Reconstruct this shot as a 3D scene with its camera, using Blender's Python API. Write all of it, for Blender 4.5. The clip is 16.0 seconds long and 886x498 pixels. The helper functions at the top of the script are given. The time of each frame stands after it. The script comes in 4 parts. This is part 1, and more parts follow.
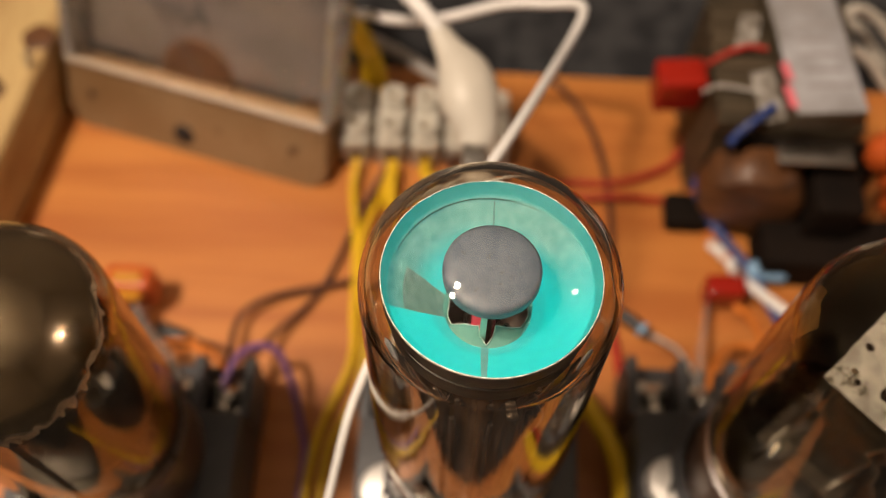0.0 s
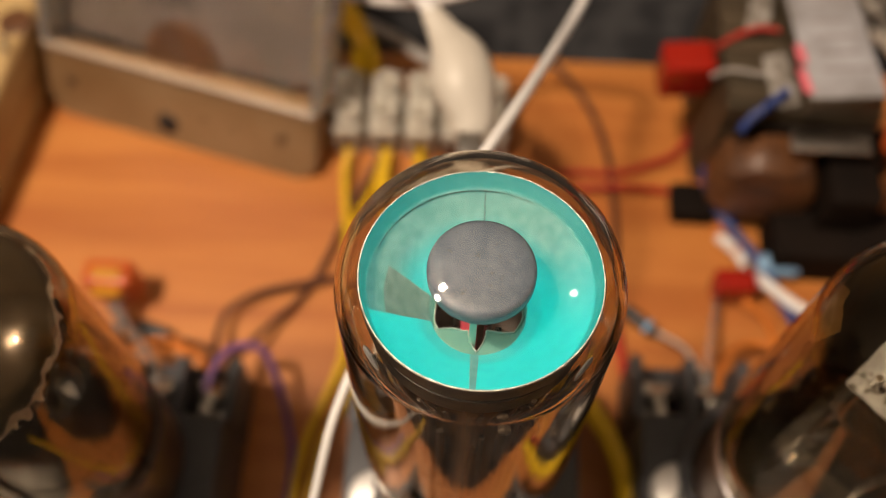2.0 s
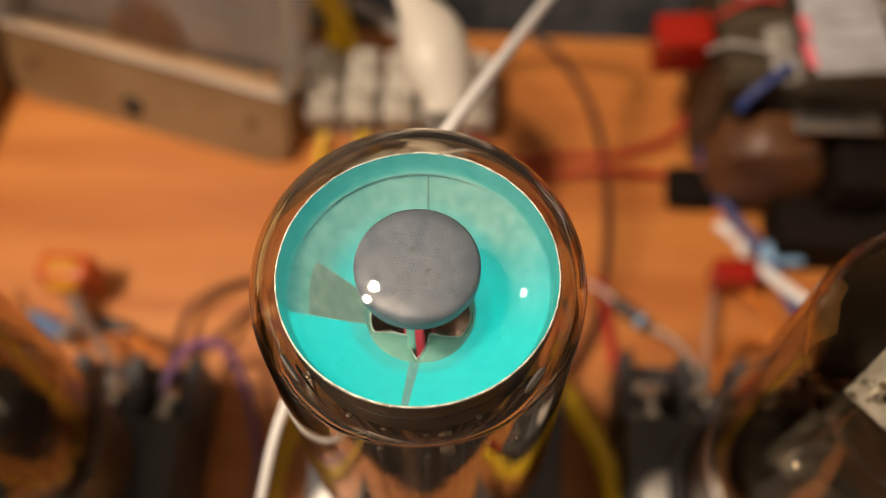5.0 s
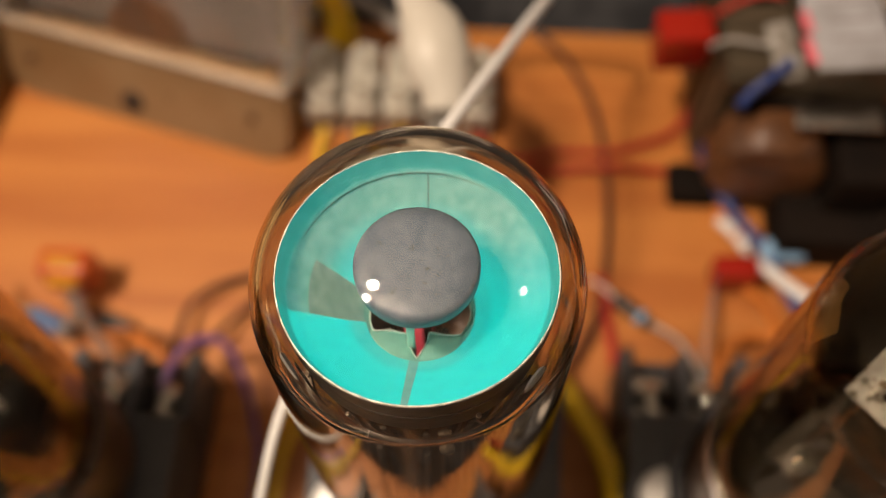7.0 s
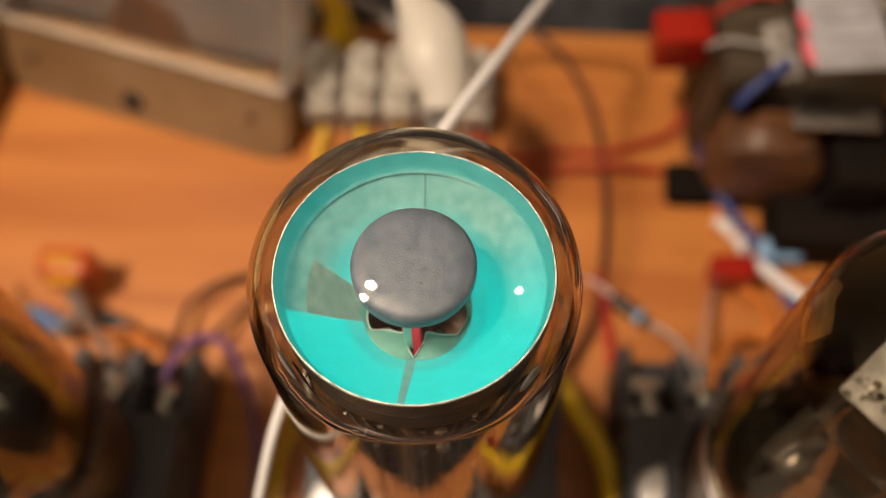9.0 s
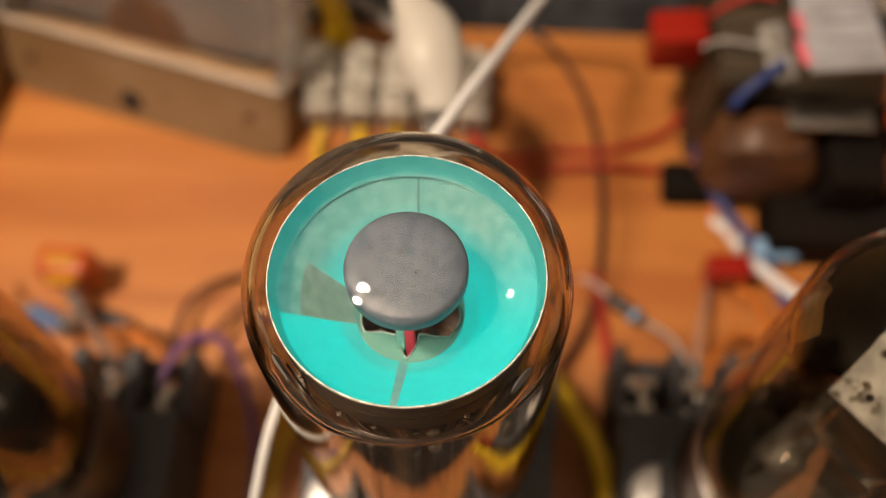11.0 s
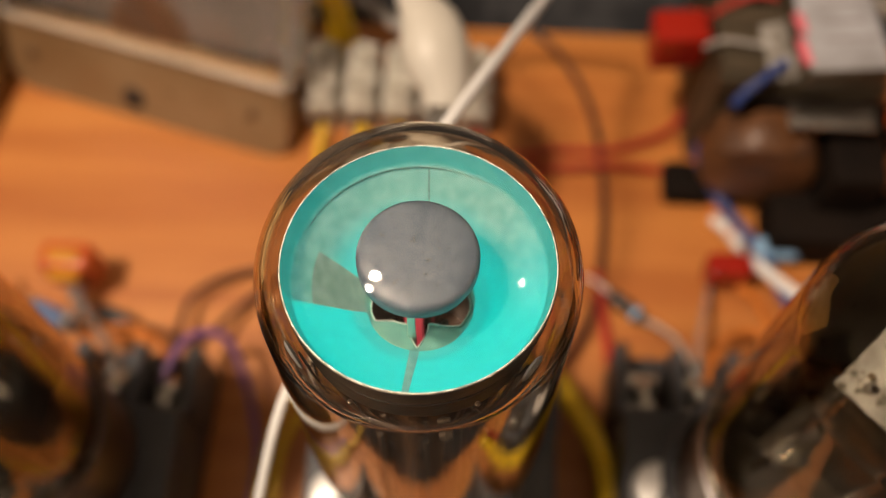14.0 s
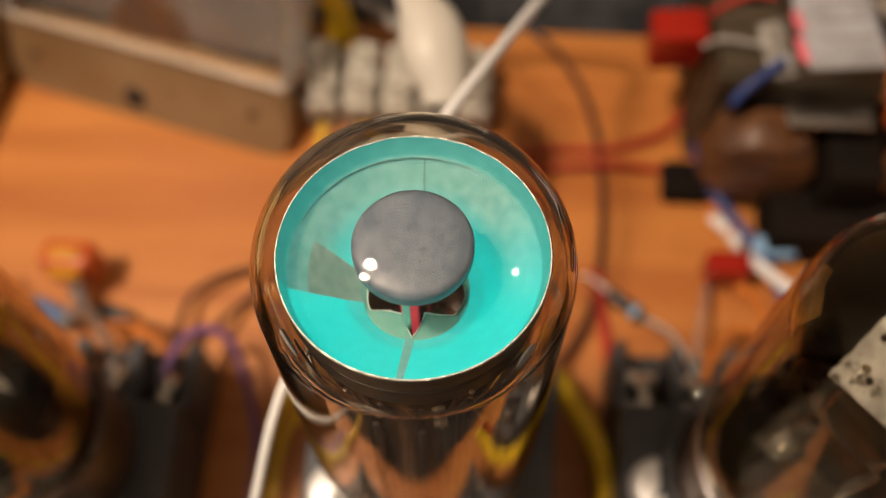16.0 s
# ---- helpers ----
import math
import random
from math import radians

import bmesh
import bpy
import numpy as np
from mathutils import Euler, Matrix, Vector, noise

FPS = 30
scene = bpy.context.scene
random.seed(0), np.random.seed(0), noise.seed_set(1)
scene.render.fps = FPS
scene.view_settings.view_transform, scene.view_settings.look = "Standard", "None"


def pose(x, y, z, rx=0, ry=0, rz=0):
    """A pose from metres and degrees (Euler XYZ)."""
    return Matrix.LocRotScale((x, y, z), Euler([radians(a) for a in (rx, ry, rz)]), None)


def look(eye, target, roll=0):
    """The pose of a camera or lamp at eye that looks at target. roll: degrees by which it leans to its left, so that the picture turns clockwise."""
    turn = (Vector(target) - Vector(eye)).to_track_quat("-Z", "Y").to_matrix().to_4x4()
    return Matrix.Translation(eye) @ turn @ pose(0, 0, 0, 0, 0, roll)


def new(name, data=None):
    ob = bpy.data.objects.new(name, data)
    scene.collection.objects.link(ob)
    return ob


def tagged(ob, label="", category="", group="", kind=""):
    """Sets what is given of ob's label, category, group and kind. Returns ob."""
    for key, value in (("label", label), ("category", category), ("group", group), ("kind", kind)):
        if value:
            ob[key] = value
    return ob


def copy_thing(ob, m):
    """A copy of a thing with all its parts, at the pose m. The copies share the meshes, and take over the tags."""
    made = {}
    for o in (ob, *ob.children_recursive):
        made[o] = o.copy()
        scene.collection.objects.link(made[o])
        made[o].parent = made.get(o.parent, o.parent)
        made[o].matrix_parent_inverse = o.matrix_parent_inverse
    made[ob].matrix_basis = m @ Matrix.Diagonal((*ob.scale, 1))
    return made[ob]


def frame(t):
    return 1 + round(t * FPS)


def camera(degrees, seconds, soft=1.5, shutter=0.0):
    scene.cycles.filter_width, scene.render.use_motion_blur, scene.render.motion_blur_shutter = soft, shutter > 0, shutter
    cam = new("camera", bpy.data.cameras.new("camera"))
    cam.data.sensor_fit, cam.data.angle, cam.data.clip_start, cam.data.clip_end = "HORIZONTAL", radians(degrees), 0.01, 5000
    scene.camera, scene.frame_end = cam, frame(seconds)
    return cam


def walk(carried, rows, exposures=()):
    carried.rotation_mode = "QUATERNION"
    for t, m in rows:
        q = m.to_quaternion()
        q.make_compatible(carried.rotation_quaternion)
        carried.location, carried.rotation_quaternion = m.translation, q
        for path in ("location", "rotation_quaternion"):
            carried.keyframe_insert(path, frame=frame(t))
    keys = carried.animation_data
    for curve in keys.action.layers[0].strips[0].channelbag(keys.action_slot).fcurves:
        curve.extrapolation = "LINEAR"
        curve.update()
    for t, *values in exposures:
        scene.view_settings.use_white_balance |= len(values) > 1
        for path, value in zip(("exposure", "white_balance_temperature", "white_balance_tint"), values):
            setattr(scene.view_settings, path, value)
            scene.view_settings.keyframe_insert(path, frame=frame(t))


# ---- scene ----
cam = camera(49.27, 16.0, soft=0.85)
PATH = [
    (0, (-0.00426, -0.04682, 0.19935), (-0.00552, -0.00113, 0.11041), 1.70),
    (0.5, (-0.00307, -0.04551, 0.19740), (-0.00489, -0.00019, 0.10828), 0.97),
    (1, (-0.00313, -0.04465, 0.19563), (-0.00481, 0.00058, 0.10646), 1.12),
    (1.5, (-0.00317, -0.04308, 0.19348), (-0.00476, 0.00186, 0.10416), 1.21),
    (2, (-0.00233, -0.04136, 0.19073), (-0.00407, 0.00336, 0.10131), 0.98),
    (2.5, (0.00013, -0.03936, 0.18805), (-0.00224, 0.00515, 0.09853), 0.14),
    (3, (0.00256, -0.03650, 0.18573), (-0.00056, 0.00695, 0.09572), -0.95),
    (3.5, (0.00351, -0.03590, 0.18297), (0.00013, 0.00763, 0.09301), -1.28),
    (4, (0.00413, -0.03551, 0.18089), (0.00085, 0.00808, 0.09095), -1.19),
    (6.5, (0.00558, -0.03398, 0.17889), (0.00181, 0.00891, 0.08864), -1.72),
    (7, (0.00512, -0.03416, 0.17925), (0.00163, 0.00869, 0.08897), -1.39),
    (7.5, (0.00560, -0.03422, 0.17957), (0.00178, 0.00871, 0.08933), -1.77),
    (8, (0.00617, -0.03379, 0.18005), (0.00224, 0.00884, 0.08968), -1.97),
    (8.5, (0.00613, -0.03387, 0.17996), (0.00226, 0.00877, 0.08959), -1.84),
    (9, (0.00547, -0.03432, 0.18001), (0.00195, 0.00839, 0.08966), -1.40),
    (11.5, (0.00630, -0.03404, 0.18130), (0.00270, 0.00821, 0.09074), -1.49),
    (12, (0.00589, -0.03484, 0.18078), (0.00218, 0.00771, 0.09036), -1.53),
    (12.5, (0.00473, -0.03551, 0.18079), (0.00144, 0.00709, 0.09038), -0.99),
    (13, (0.00463, -0.03595, 0.18071), (0.00133, 0.00686, 0.09040), -0.91),
    (13.5, (0.00471, -0.03577, 0.18064), (0.00150, 0.00701, 0.09031), -0.73),
    (14, (0.00475, -0.03573, 0.18103), (0.00176, 0.00709, 0.09071), -0.48),
    (14.5, (0.00546, -0.03538, 0.18103), (0.00200, 0.00722, 0.09063), -1.07),
    (15, (0.00497, -0.03599, 0.18092), (0.00179, 0.00684, 0.09061), -0.57),
    (15.5, (0.00491, -0.03662, 0.18079), (0.00189, 0.00637, 0.09055), -0.41),
    (16, (0.00563, -0.03738, 0.18091), (0.00227, 0.00600, 0.09088), -0.84),
]
walk(cam, [(t, look(eye, target, roll)) for t, eye, target, roll in PATH])

cam.data.dof.use_dof = True
cam.data.dof.aperture_fstop = 14.0

# ---- room light: dim warm room, two ceiling bulbs ----
world = bpy.data.worlds.new("world")
scene.world = world
world.use_nodes = True
world.node_tree.nodes["Background"].inputs[0].default_value = (0.9, 0.8, 0.7, 1)
world.node_tree.nodes["Background"].inputs[1].default_value = 0.02


def bulb_light(name, place, watts, radius, colour):
    lamp = bpy.data.lights.new(name, "POINT")
    lamp.energy, lamp.shadow_soft_size, lamp.color = watts, radius, colour
    ob = new(name, lamp)
    ob.location = place
    return ob


WARM = (1.0, 0.80, 0.62)
bulb_light("bulb_light_left", (-0.262, -0.058, 0.72), 20.5, 0.032, WARM)
bulb_light("bulb_light_left_low", (-0.305, -0.140, 0.70), 6.8, 0.024, WARM)
bulb_light("bulb_light_right", (1.02, 0.05, 0.64), 3.6, 0.045, (1.0, 0.76, 0.62))
scene.view_settings.exposure = 0.0

MM = 0.001


# ---- materials ----
def material(name, colour, rough=0.5, metal=0.0, second=None, scale=60.0, stretch=(1, 1, 1), bump=0.05,
             bump_scale=400.0, speck=None, speck_scale=900.0, speck_from=0.62, coat=0.0, transmission=0.0, ior=1.5,
             alpha=1.0, mix_low=0.35, mix_high=0.65, spec=0.5):
    """A surface with two scales of variation: broad patches and fine grain with relief."""
    m = bpy.data.materials.new(name)
    m.use_nodes = True
    nt = m.node_tree
    b = nt.nodes["Principled BSDF"]
    tc = nt.nodes.new("ShaderNodeTexCoord")
    mp = nt.nodes.new("ShaderNodeMapping")
    mp.inputs["Scale"].default_value = stretch
    nt.links.new(tc.outputs["Object"], mp.inputs[0])
    n1 = nt.nodes.new("ShaderNodeTexNoise")
    n1.inputs["Scale"].default_value, n1.inputs["Detail"].default_value = scale, 6
    nt.links.new(mp.outputs[0], n1.inputs["Vector"])
    ramp = nt.nodes.new("ShaderNodeValToRGB")
    ramp.color_ramp.elements[0].position, ramp.color_ramp.elements[1].position = mix_low, mix_high
    ramp.color_ramp.elements[0].color = (*colour, 1)
    ramp.color_ramp.elements[1].color = (*(second or [c * 0.8 for c in colour]), 1)
    nt.links.new(n1.outputs["Fac"], ramp.inputs[0])
    last = ramp.outputs[0]
    n2 = nt.nodes.new("ShaderNodeTexNoise")
    n2.inputs["Scale"].default_value, n2.inputs["Detail"].default_value = bump_scale, 4
    nt.links.new(mp.outputs[0], n2.inputs["Vector"])
    if speck:
        n3 = nt.nodes.new("ShaderNodeTexNoise")
        n3.inputs["Scale"].default_value, n3.inputs["Detail"].default_value = speck_scale, 2
        nt.links.new(mp.outputs[0], n3.inputs["Vector"])
        r3 = nt.nodes.new("ShaderNodeValToRGB")
        r3.color_ramp.elements[0].position, r3.color_ramp.elements[1].position = speck_from, speck_from + 0.05
        nt.links.new(n3.outputs["Fac"], r3.inputs[0])
        mx = nt.nodes.new("ShaderNodeMix")
        mx.data_type = "RGBA"
        nt.links.new(r3.outputs[0], mx.inputs["Factor"])
        nt.links.new(last, mx.inputs["A"])
        mx.inputs["B"].default_value = (*speck, 1)
        last = mx.outputs["Result"]
    nt.links.new(last, b.inputs["Base Color"])
    b.inputs["Metallic"].default_value = metal
    rr = nt.nodes.new("ShaderNodeMapRange")
    rr.inputs["To Min"].default_value, rr.inputs["To Max"].default_value = max(0.02, rough - 0.08), min(1, rough + 0.08)
    nt.links.new(n2.outputs["Fac"], rr.inputs[0])
    nt.links.new(rr.outputs[0], b.inputs["Roughness"])
    b.inputs["Coat Weight"].default_value = coat
    b.inputs["Coat Roughness"].default_value = 0.15
    b.inputs["Transmission Weight"].default_value = transmission
    b.inputs["IOR"].default_value = ior
    b.inputs["Alpha"].default_value = alpha
    b.inputs["Specular IOR Level"].default_value = spec
    if bump:
        bp = nt.nodes.new("ShaderNodeBump")
        bp.inputs["Strength"].default_value, bp.inputs["Distance"].default_value = bump, 0.0005
        nt.links.new(n2.outputs["Fac"], bp.inputs["Height"])
        nt.links.new(bp.outputs[0], b.inputs["Normal"])
    return m


def glass_material(name, colour, rough=0.0, wave=0.0):
    m = bpy.data.materials.new(name)
    m.use_nodes = True
    nt = m.node_tree
    nt.nodes.remove(nt.nodes["Principled BSDF"])
    g = nt.nodes.new("ShaderNodeBsdfGlass")
    g.inputs["Color"].default_value = (*colour, 1)
    g.inputs["Roughness"].default_value, g.inputs["IOR"].default_value = rough, 1.5
    nt.links.new(g.outputs[0], nt.nodes["Material Output"].inputs["Surface"])
    if wave:
        tc, n = nt.nodes.new("ShaderNodeTexCoord"), nt.nodes.new("ShaderNodeTexNoise")
        n.inputs["Scale"].default_value = 130
        bp = nt.nodes.new("ShaderNodeBump")
        bp.inputs["Strength"].default_value, bp.inputs["Distance"].default_value = wave, 0.001
        mp = nt.nodes.new("ShaderNodeMapping")
        mp.inputs["Scale"].default_value = (1.6, 1.6, 0.3)
        nt.links.new(tc.outputs["Object"], mp.inputs[0])
        nt.links.new(mp.outputs[0], n.inputs["Vector"])
        nt.links.new(n.outputs["Fac"], bp.inputs["Height"])
        nt.links.new(bp.outputs[0], g.inputs["Normal"])
    return m


def wood_material(name, light, dark, rough, grain, coat=0.3, along="x"):
    """Long grain along one axis: streaks, fine pores and broad tone."""
    m = bpy.data.materials.new(name)
    m.use_nodes = True
    nt = m.node_tree
    b = nt.nodes["Principled BSDF"]
    tc = nt.nodes.new("ShaderNodeTexCoord")
    out = []
    for sc, st, det in ((grain, 14, 5), (grain * 5, 40, 3), (grain * 0.35, 2.5, 2)):
        mp = nt.nodes.new("ShaderNodeMapping")
        mp.inputs["Scale"].default_value = (1, st, st) if along == "x" else (st, 1, st)
        mp.inputs["Rotation"].default_value = (0, 0, radians(4))
        n = nt.nodes.new("ShaderNodeTexNoise")
        n.inputs["Scale"].default_value, n.inputs["Detail"].default_value = sc, det
        n.inputs["Distortion"].default_value = 0.4
        nt.links.new(tc.outputs["Object"], mp.inputs[0])
        nt.links.new(mp.outputs[0], n.inputs["Vector"])
        out.append(n.outputs["Fac"])
    add = nt.nodes.new("ShaderNodeMath")
    add.operation = "MULTIPLY_ADD"
    add.inputs[1].default_value = 0.45
    nt.links.new(out[1], add.inputs[0])
    nt.links.new(out[0], add.inputs[2])
    add2 = nt.nodes.new("ShaderNodeMath")
    add2.operation = "MULTIPLY_ADD"
    add2.inputs[1].default_value = 0.5
    nt.links.new(out[2], add2.inputs[0])
    nt.links.new(add.outputs[0], add2.inputs[2])
    ramp = nt.nodes.new("ShaderNodeValToRGB")
    ramp.color_ramp.elements[0].position, ramp.color_ramp.elements[1].position = 0.72, 1.25
    ramp.color_ramp.elements[1].position = 1.0
    ramp.color_ramp.elements[0].color, ramp.color_ramp.elements[1].color = (*dark, 1), (*light, 1)
    sc = nt.nodes.new("ShaderNodeMath")
    sc.operation = "MULTIPLY"
    sc.inputs[1].default_value = 0.88
    nt.links.new(add2.outputs[0], sc.inputs[0])
    nt.links.new(sc.outputs[0], ramp.inputs[0])
    nt.links.new(ramp.outputs[0], b.inputs["Base Color"])
    b.inputs["Roughness"].default_value = rough
    b.inputs["Coat Weight"].default_value, b.inputs["Coat Roughness"].default_value = coat, 0.3
    bp = nt.nodes.new("ShaderNodeBump")
    bp.inputs["Strength"].default_value, bp.inputs["Distance"].default_value = 0.12, 0.0004
    nt.links.new(out[1], bp.inputs["Height"])
    nt.links.new(bp.outputs[0], b.inputs["Normal"])
    return m


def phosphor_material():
    """Green phosphor of the indicator: glows all round but for the deflection wedge, the rib's thin gap and the faint
    rear sector; its base colour carries lit and unlit tints.
    """
    m = bpy.data.materials.new("phosphor")
    m.use_nodes = True
    nt = m.node_tree
    b = nt.nodes["Principled BSDF"]
    tc, sep = nt.nodes.new("ShaderNodeTexCoord"), nt.nodes.new("ShaderNodeSeparateXYZ")
    nt.links.new(tc.outputs["Object"], sep.inputs[0])

    def mth(op, *args):
        n = nt.nodes.new("ShaderNodeMath")
        n.operation = op
        for i, a in enumerate(args):
            if isinstance(a, (int, float)):
                n.inputs[i].default_value = a
            else:
                nt.links.new(a, n.inputs[i])
        return n.outputs[0]

    def ramp(v, a, c):
        n = nt.nodes.new("ShaderNodeMapRange")
        n.interpolation_type = "SMOOTHSTEP"
        nt.links.new(v, n.inputs[0])
        n.inputs[1].default_value, n.inputs[2].default_value = a, c
        return n.outputs[0]

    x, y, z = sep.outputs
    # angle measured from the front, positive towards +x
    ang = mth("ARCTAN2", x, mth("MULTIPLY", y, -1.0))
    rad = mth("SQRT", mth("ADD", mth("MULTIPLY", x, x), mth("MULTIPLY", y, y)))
    nz = nt.nodes.new("ShaderNodeTexNoise")
    nz.inputs["Scale"].default_value, nz.inputs["Detail"].default_value = 700, 5
    nt.links.new(tc.outputs["Object"], nz.inputs["Vector"])
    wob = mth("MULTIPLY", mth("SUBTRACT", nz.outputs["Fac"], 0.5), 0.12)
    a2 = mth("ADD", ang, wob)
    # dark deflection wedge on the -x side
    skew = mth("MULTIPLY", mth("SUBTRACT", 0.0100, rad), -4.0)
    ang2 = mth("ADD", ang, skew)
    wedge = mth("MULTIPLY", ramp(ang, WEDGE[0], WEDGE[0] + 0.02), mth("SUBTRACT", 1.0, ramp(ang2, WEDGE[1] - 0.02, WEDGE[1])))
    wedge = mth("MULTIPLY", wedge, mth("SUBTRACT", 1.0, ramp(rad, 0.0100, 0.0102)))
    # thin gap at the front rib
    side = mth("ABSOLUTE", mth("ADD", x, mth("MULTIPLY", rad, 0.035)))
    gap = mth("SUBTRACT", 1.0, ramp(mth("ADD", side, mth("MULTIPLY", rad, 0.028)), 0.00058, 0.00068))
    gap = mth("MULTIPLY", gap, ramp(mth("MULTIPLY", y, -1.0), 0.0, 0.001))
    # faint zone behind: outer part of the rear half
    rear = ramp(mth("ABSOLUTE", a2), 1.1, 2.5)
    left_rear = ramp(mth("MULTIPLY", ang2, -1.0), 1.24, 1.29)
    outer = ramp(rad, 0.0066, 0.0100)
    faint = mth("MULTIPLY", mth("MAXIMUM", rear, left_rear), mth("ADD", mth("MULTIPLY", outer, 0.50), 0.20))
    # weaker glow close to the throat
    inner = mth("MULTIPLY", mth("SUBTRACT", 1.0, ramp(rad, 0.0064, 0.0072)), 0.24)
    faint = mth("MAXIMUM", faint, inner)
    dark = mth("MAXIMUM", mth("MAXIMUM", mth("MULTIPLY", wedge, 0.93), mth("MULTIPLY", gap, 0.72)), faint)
    # the upright rim band: base closer to the lit tint, glow even and weaker
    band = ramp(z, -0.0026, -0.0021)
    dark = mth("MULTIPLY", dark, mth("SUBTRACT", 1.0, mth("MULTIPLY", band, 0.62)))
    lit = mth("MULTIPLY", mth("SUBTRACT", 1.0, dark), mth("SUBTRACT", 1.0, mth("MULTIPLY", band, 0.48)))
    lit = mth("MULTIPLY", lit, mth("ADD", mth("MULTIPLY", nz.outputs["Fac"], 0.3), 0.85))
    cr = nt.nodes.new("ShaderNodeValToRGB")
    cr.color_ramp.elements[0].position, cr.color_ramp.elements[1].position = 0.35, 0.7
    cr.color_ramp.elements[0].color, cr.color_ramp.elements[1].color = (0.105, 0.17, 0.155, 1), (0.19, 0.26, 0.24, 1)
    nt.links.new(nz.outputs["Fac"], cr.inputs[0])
    # lit and unlit tints put into the base colour by the glow mask
    glow_tint = nt.nodes.new("ShaderNodeMix")
    glow_tint.data_type = "RGBA"
    nt.links.new(dark, glow_tint.inputs["Factor"])
    glow_tint.inputs["A"].default_value = (0.0, 0.09, 0.09, 1)
    nt.links.new(cr.outputs[0], glow_tint.inputs["B"])
    nt.links.new(glow_tint.outputs["Result"], b.inputs["Base Color"])
    b.inputs["Roughness"].default_value = 0.85
    b.inputs["Emission Color"].default_value = (0.0, 0.70, 0.675, 1)
    nt.links.new(mth("MULTIPLY", lit, GLOW), b.inputs["Emission Strength"])
    return m


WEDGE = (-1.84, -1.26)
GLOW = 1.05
WOOD = wood_material("varnished_board", (0.52, 0.195, 0.040), (0.38, 0.118, 0.021), 0.5, 9, 0.12)
PINE = wood_material("pine", (0.50, 0.35, 0.15), (0.30, 0.17, 0.06), 0.6, 14, 0.0, "y")
FELT = material("dark_grey_felt", (0.022, 0.022, 0.024), 0.95, 0, (0.045, 0.045, 0.047), 120, bump=0.5, bump_scale=900, mix_low=0.4, mix_high=0.6, spec=0.1)
GLASS = glass_material("bulb_glass", (0.94, 0.91, 0.86), 0.0, 0.035)
SMOKED = glass_material("stained_bulb_glass", (0.84, 0.78, 0.68), 0.0, 0.09)
WINDOW = glass_material("clear_window", (0.93, 0.91, 0.89), 0.02, 0.02)
CLEAR = material("clear_acrylic", (0.86, 0.82, 0.78), 0.12, transmission=0.85, bump=0.02, alpha=1.0)
FROST = material("frosted_acrylic", (0.36, 0.235, 0.125), 0.3, second=(0.25, 0.145, 0.065), scale=34, bump=0.1, transmission=0.3)
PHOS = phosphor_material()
RIM = material("rim_edge", (0.60, 0.64, 0.62), 0.45, 0.1, (0.22, 0.26, 0.25), 900, bump=0.1)
CAPGREY = material("graphite_cap", (0.044, 0.064, 0.100), 0.46, 0.0, (0.082, 0.106, 0.146), 900, bump=0.04, bump_scale=2200, speck=(0.022, 0.028, 0.038), speck_scale=1700, speck_from=0.655, spec=0.35)
DARKM = material("blackened_metal", (0.030, 0.032, 0.030), 0.35, 0.7, (0.055, 0.055, 0.05), 150, bump=0.1)
ANODE = material("grey_anode", (0.06, 0.045, 0.032), 0.38, 0.6, (0.12, 0.085, 0.055), 120, (1, 1, 0.25), bump=0.25)
# dark film added in the side tubes to darken what shows through them
DARKFILM = material("dark_brown_film", (0.012, 0.010, 0.007), 0.3, 0.3, (0.17, 0.09, 0.016), 75, (1, 1, 0.5), bump=0.15, mix_low=0.48, mix_high=0.72)
# orange-brown streaks painted in for the board's reflections in the tube
PLATEB = material("reflection_streaked_plate", (0.05, 0.026, 0.010), 0.28, 0.7, (0.30, 0.155, 0.055), 300, (1, 1, 0.04), bump=0.2, mix_low=0.42, mix_high=0.68)
PLATEM = material("carbonised_plate", (0.035, 0.031, 0.026), 0.24, 0.75, (0.10, 0.082, 0.06), 90, (1, 1, 0.3), bump=0.12)
STEEL = material("bright_steel", (0.75, 0.73, 0.70), 0.22, 1.0, (0.6, 0.58, 0.55), 200, bump=0.05)
SATIN = material("satin_nickel", (0.9, 0.88, 0.85), 0.5, 0.65, (0.8, 0.78, 0.75), 200, bump=0.08)
MICA = material("speckled_mica", (0.34, 0.37, 0.41), 0.32, 0.2, (0.15, 0.165, 0.185), 300, bump=0.35, bump_scale=900, speck=(0.06, 0.06, 0.055), speck_scale=420, speck_from=0.60)
MICA2 = material("dull_mica", (0.045, 0.04, 0.034), 0.3, 0.1, (0.025, 0.022, 0.018), 300, bump=0.2)
GETTER = material("getter_mirror", (0.74, 0.71, 0.65), 0.20, 1.0, (0.46, 0.43, 0.38), 60, bump=0.02)
FLAKE = material("getter_flake", (0.88, 0.83, 0.78), 0.3, 0.5, (0.60, 0.54, 0.48), 500, bump=0.5, bump_scale=1200)
BAKE = material("black_plastic", (0.050, 0.050, 0.054), 0.5, 0, (0.068, 0.068, 0.072), 100, bump=0.12, bump_scale=900, spec=0.45)
TINNED = material("tinned_metal", (0.92, 0.88, 0.80), 0.11, 1.0, (0.80, 0.74, 0.64), 300, bump=0.0)
BASEB = material("brown_bakelite", (0.05, 0.024, 0.012), 0.3, 0, (0.075, 0.035, 0.016), 90, bump=0.05)
YELLOW = material("yellow_insulation", (0.74, 0.48, 0.010), 0.4, 0, (0.64, 0.40, 0.008), 90, bump=0.05)
BROWN = material("brown_insulation", (0.050, 0.016, 0.010), 0.45, 0, (0.075, 0.026, 0.014), 90, bump=0.05)
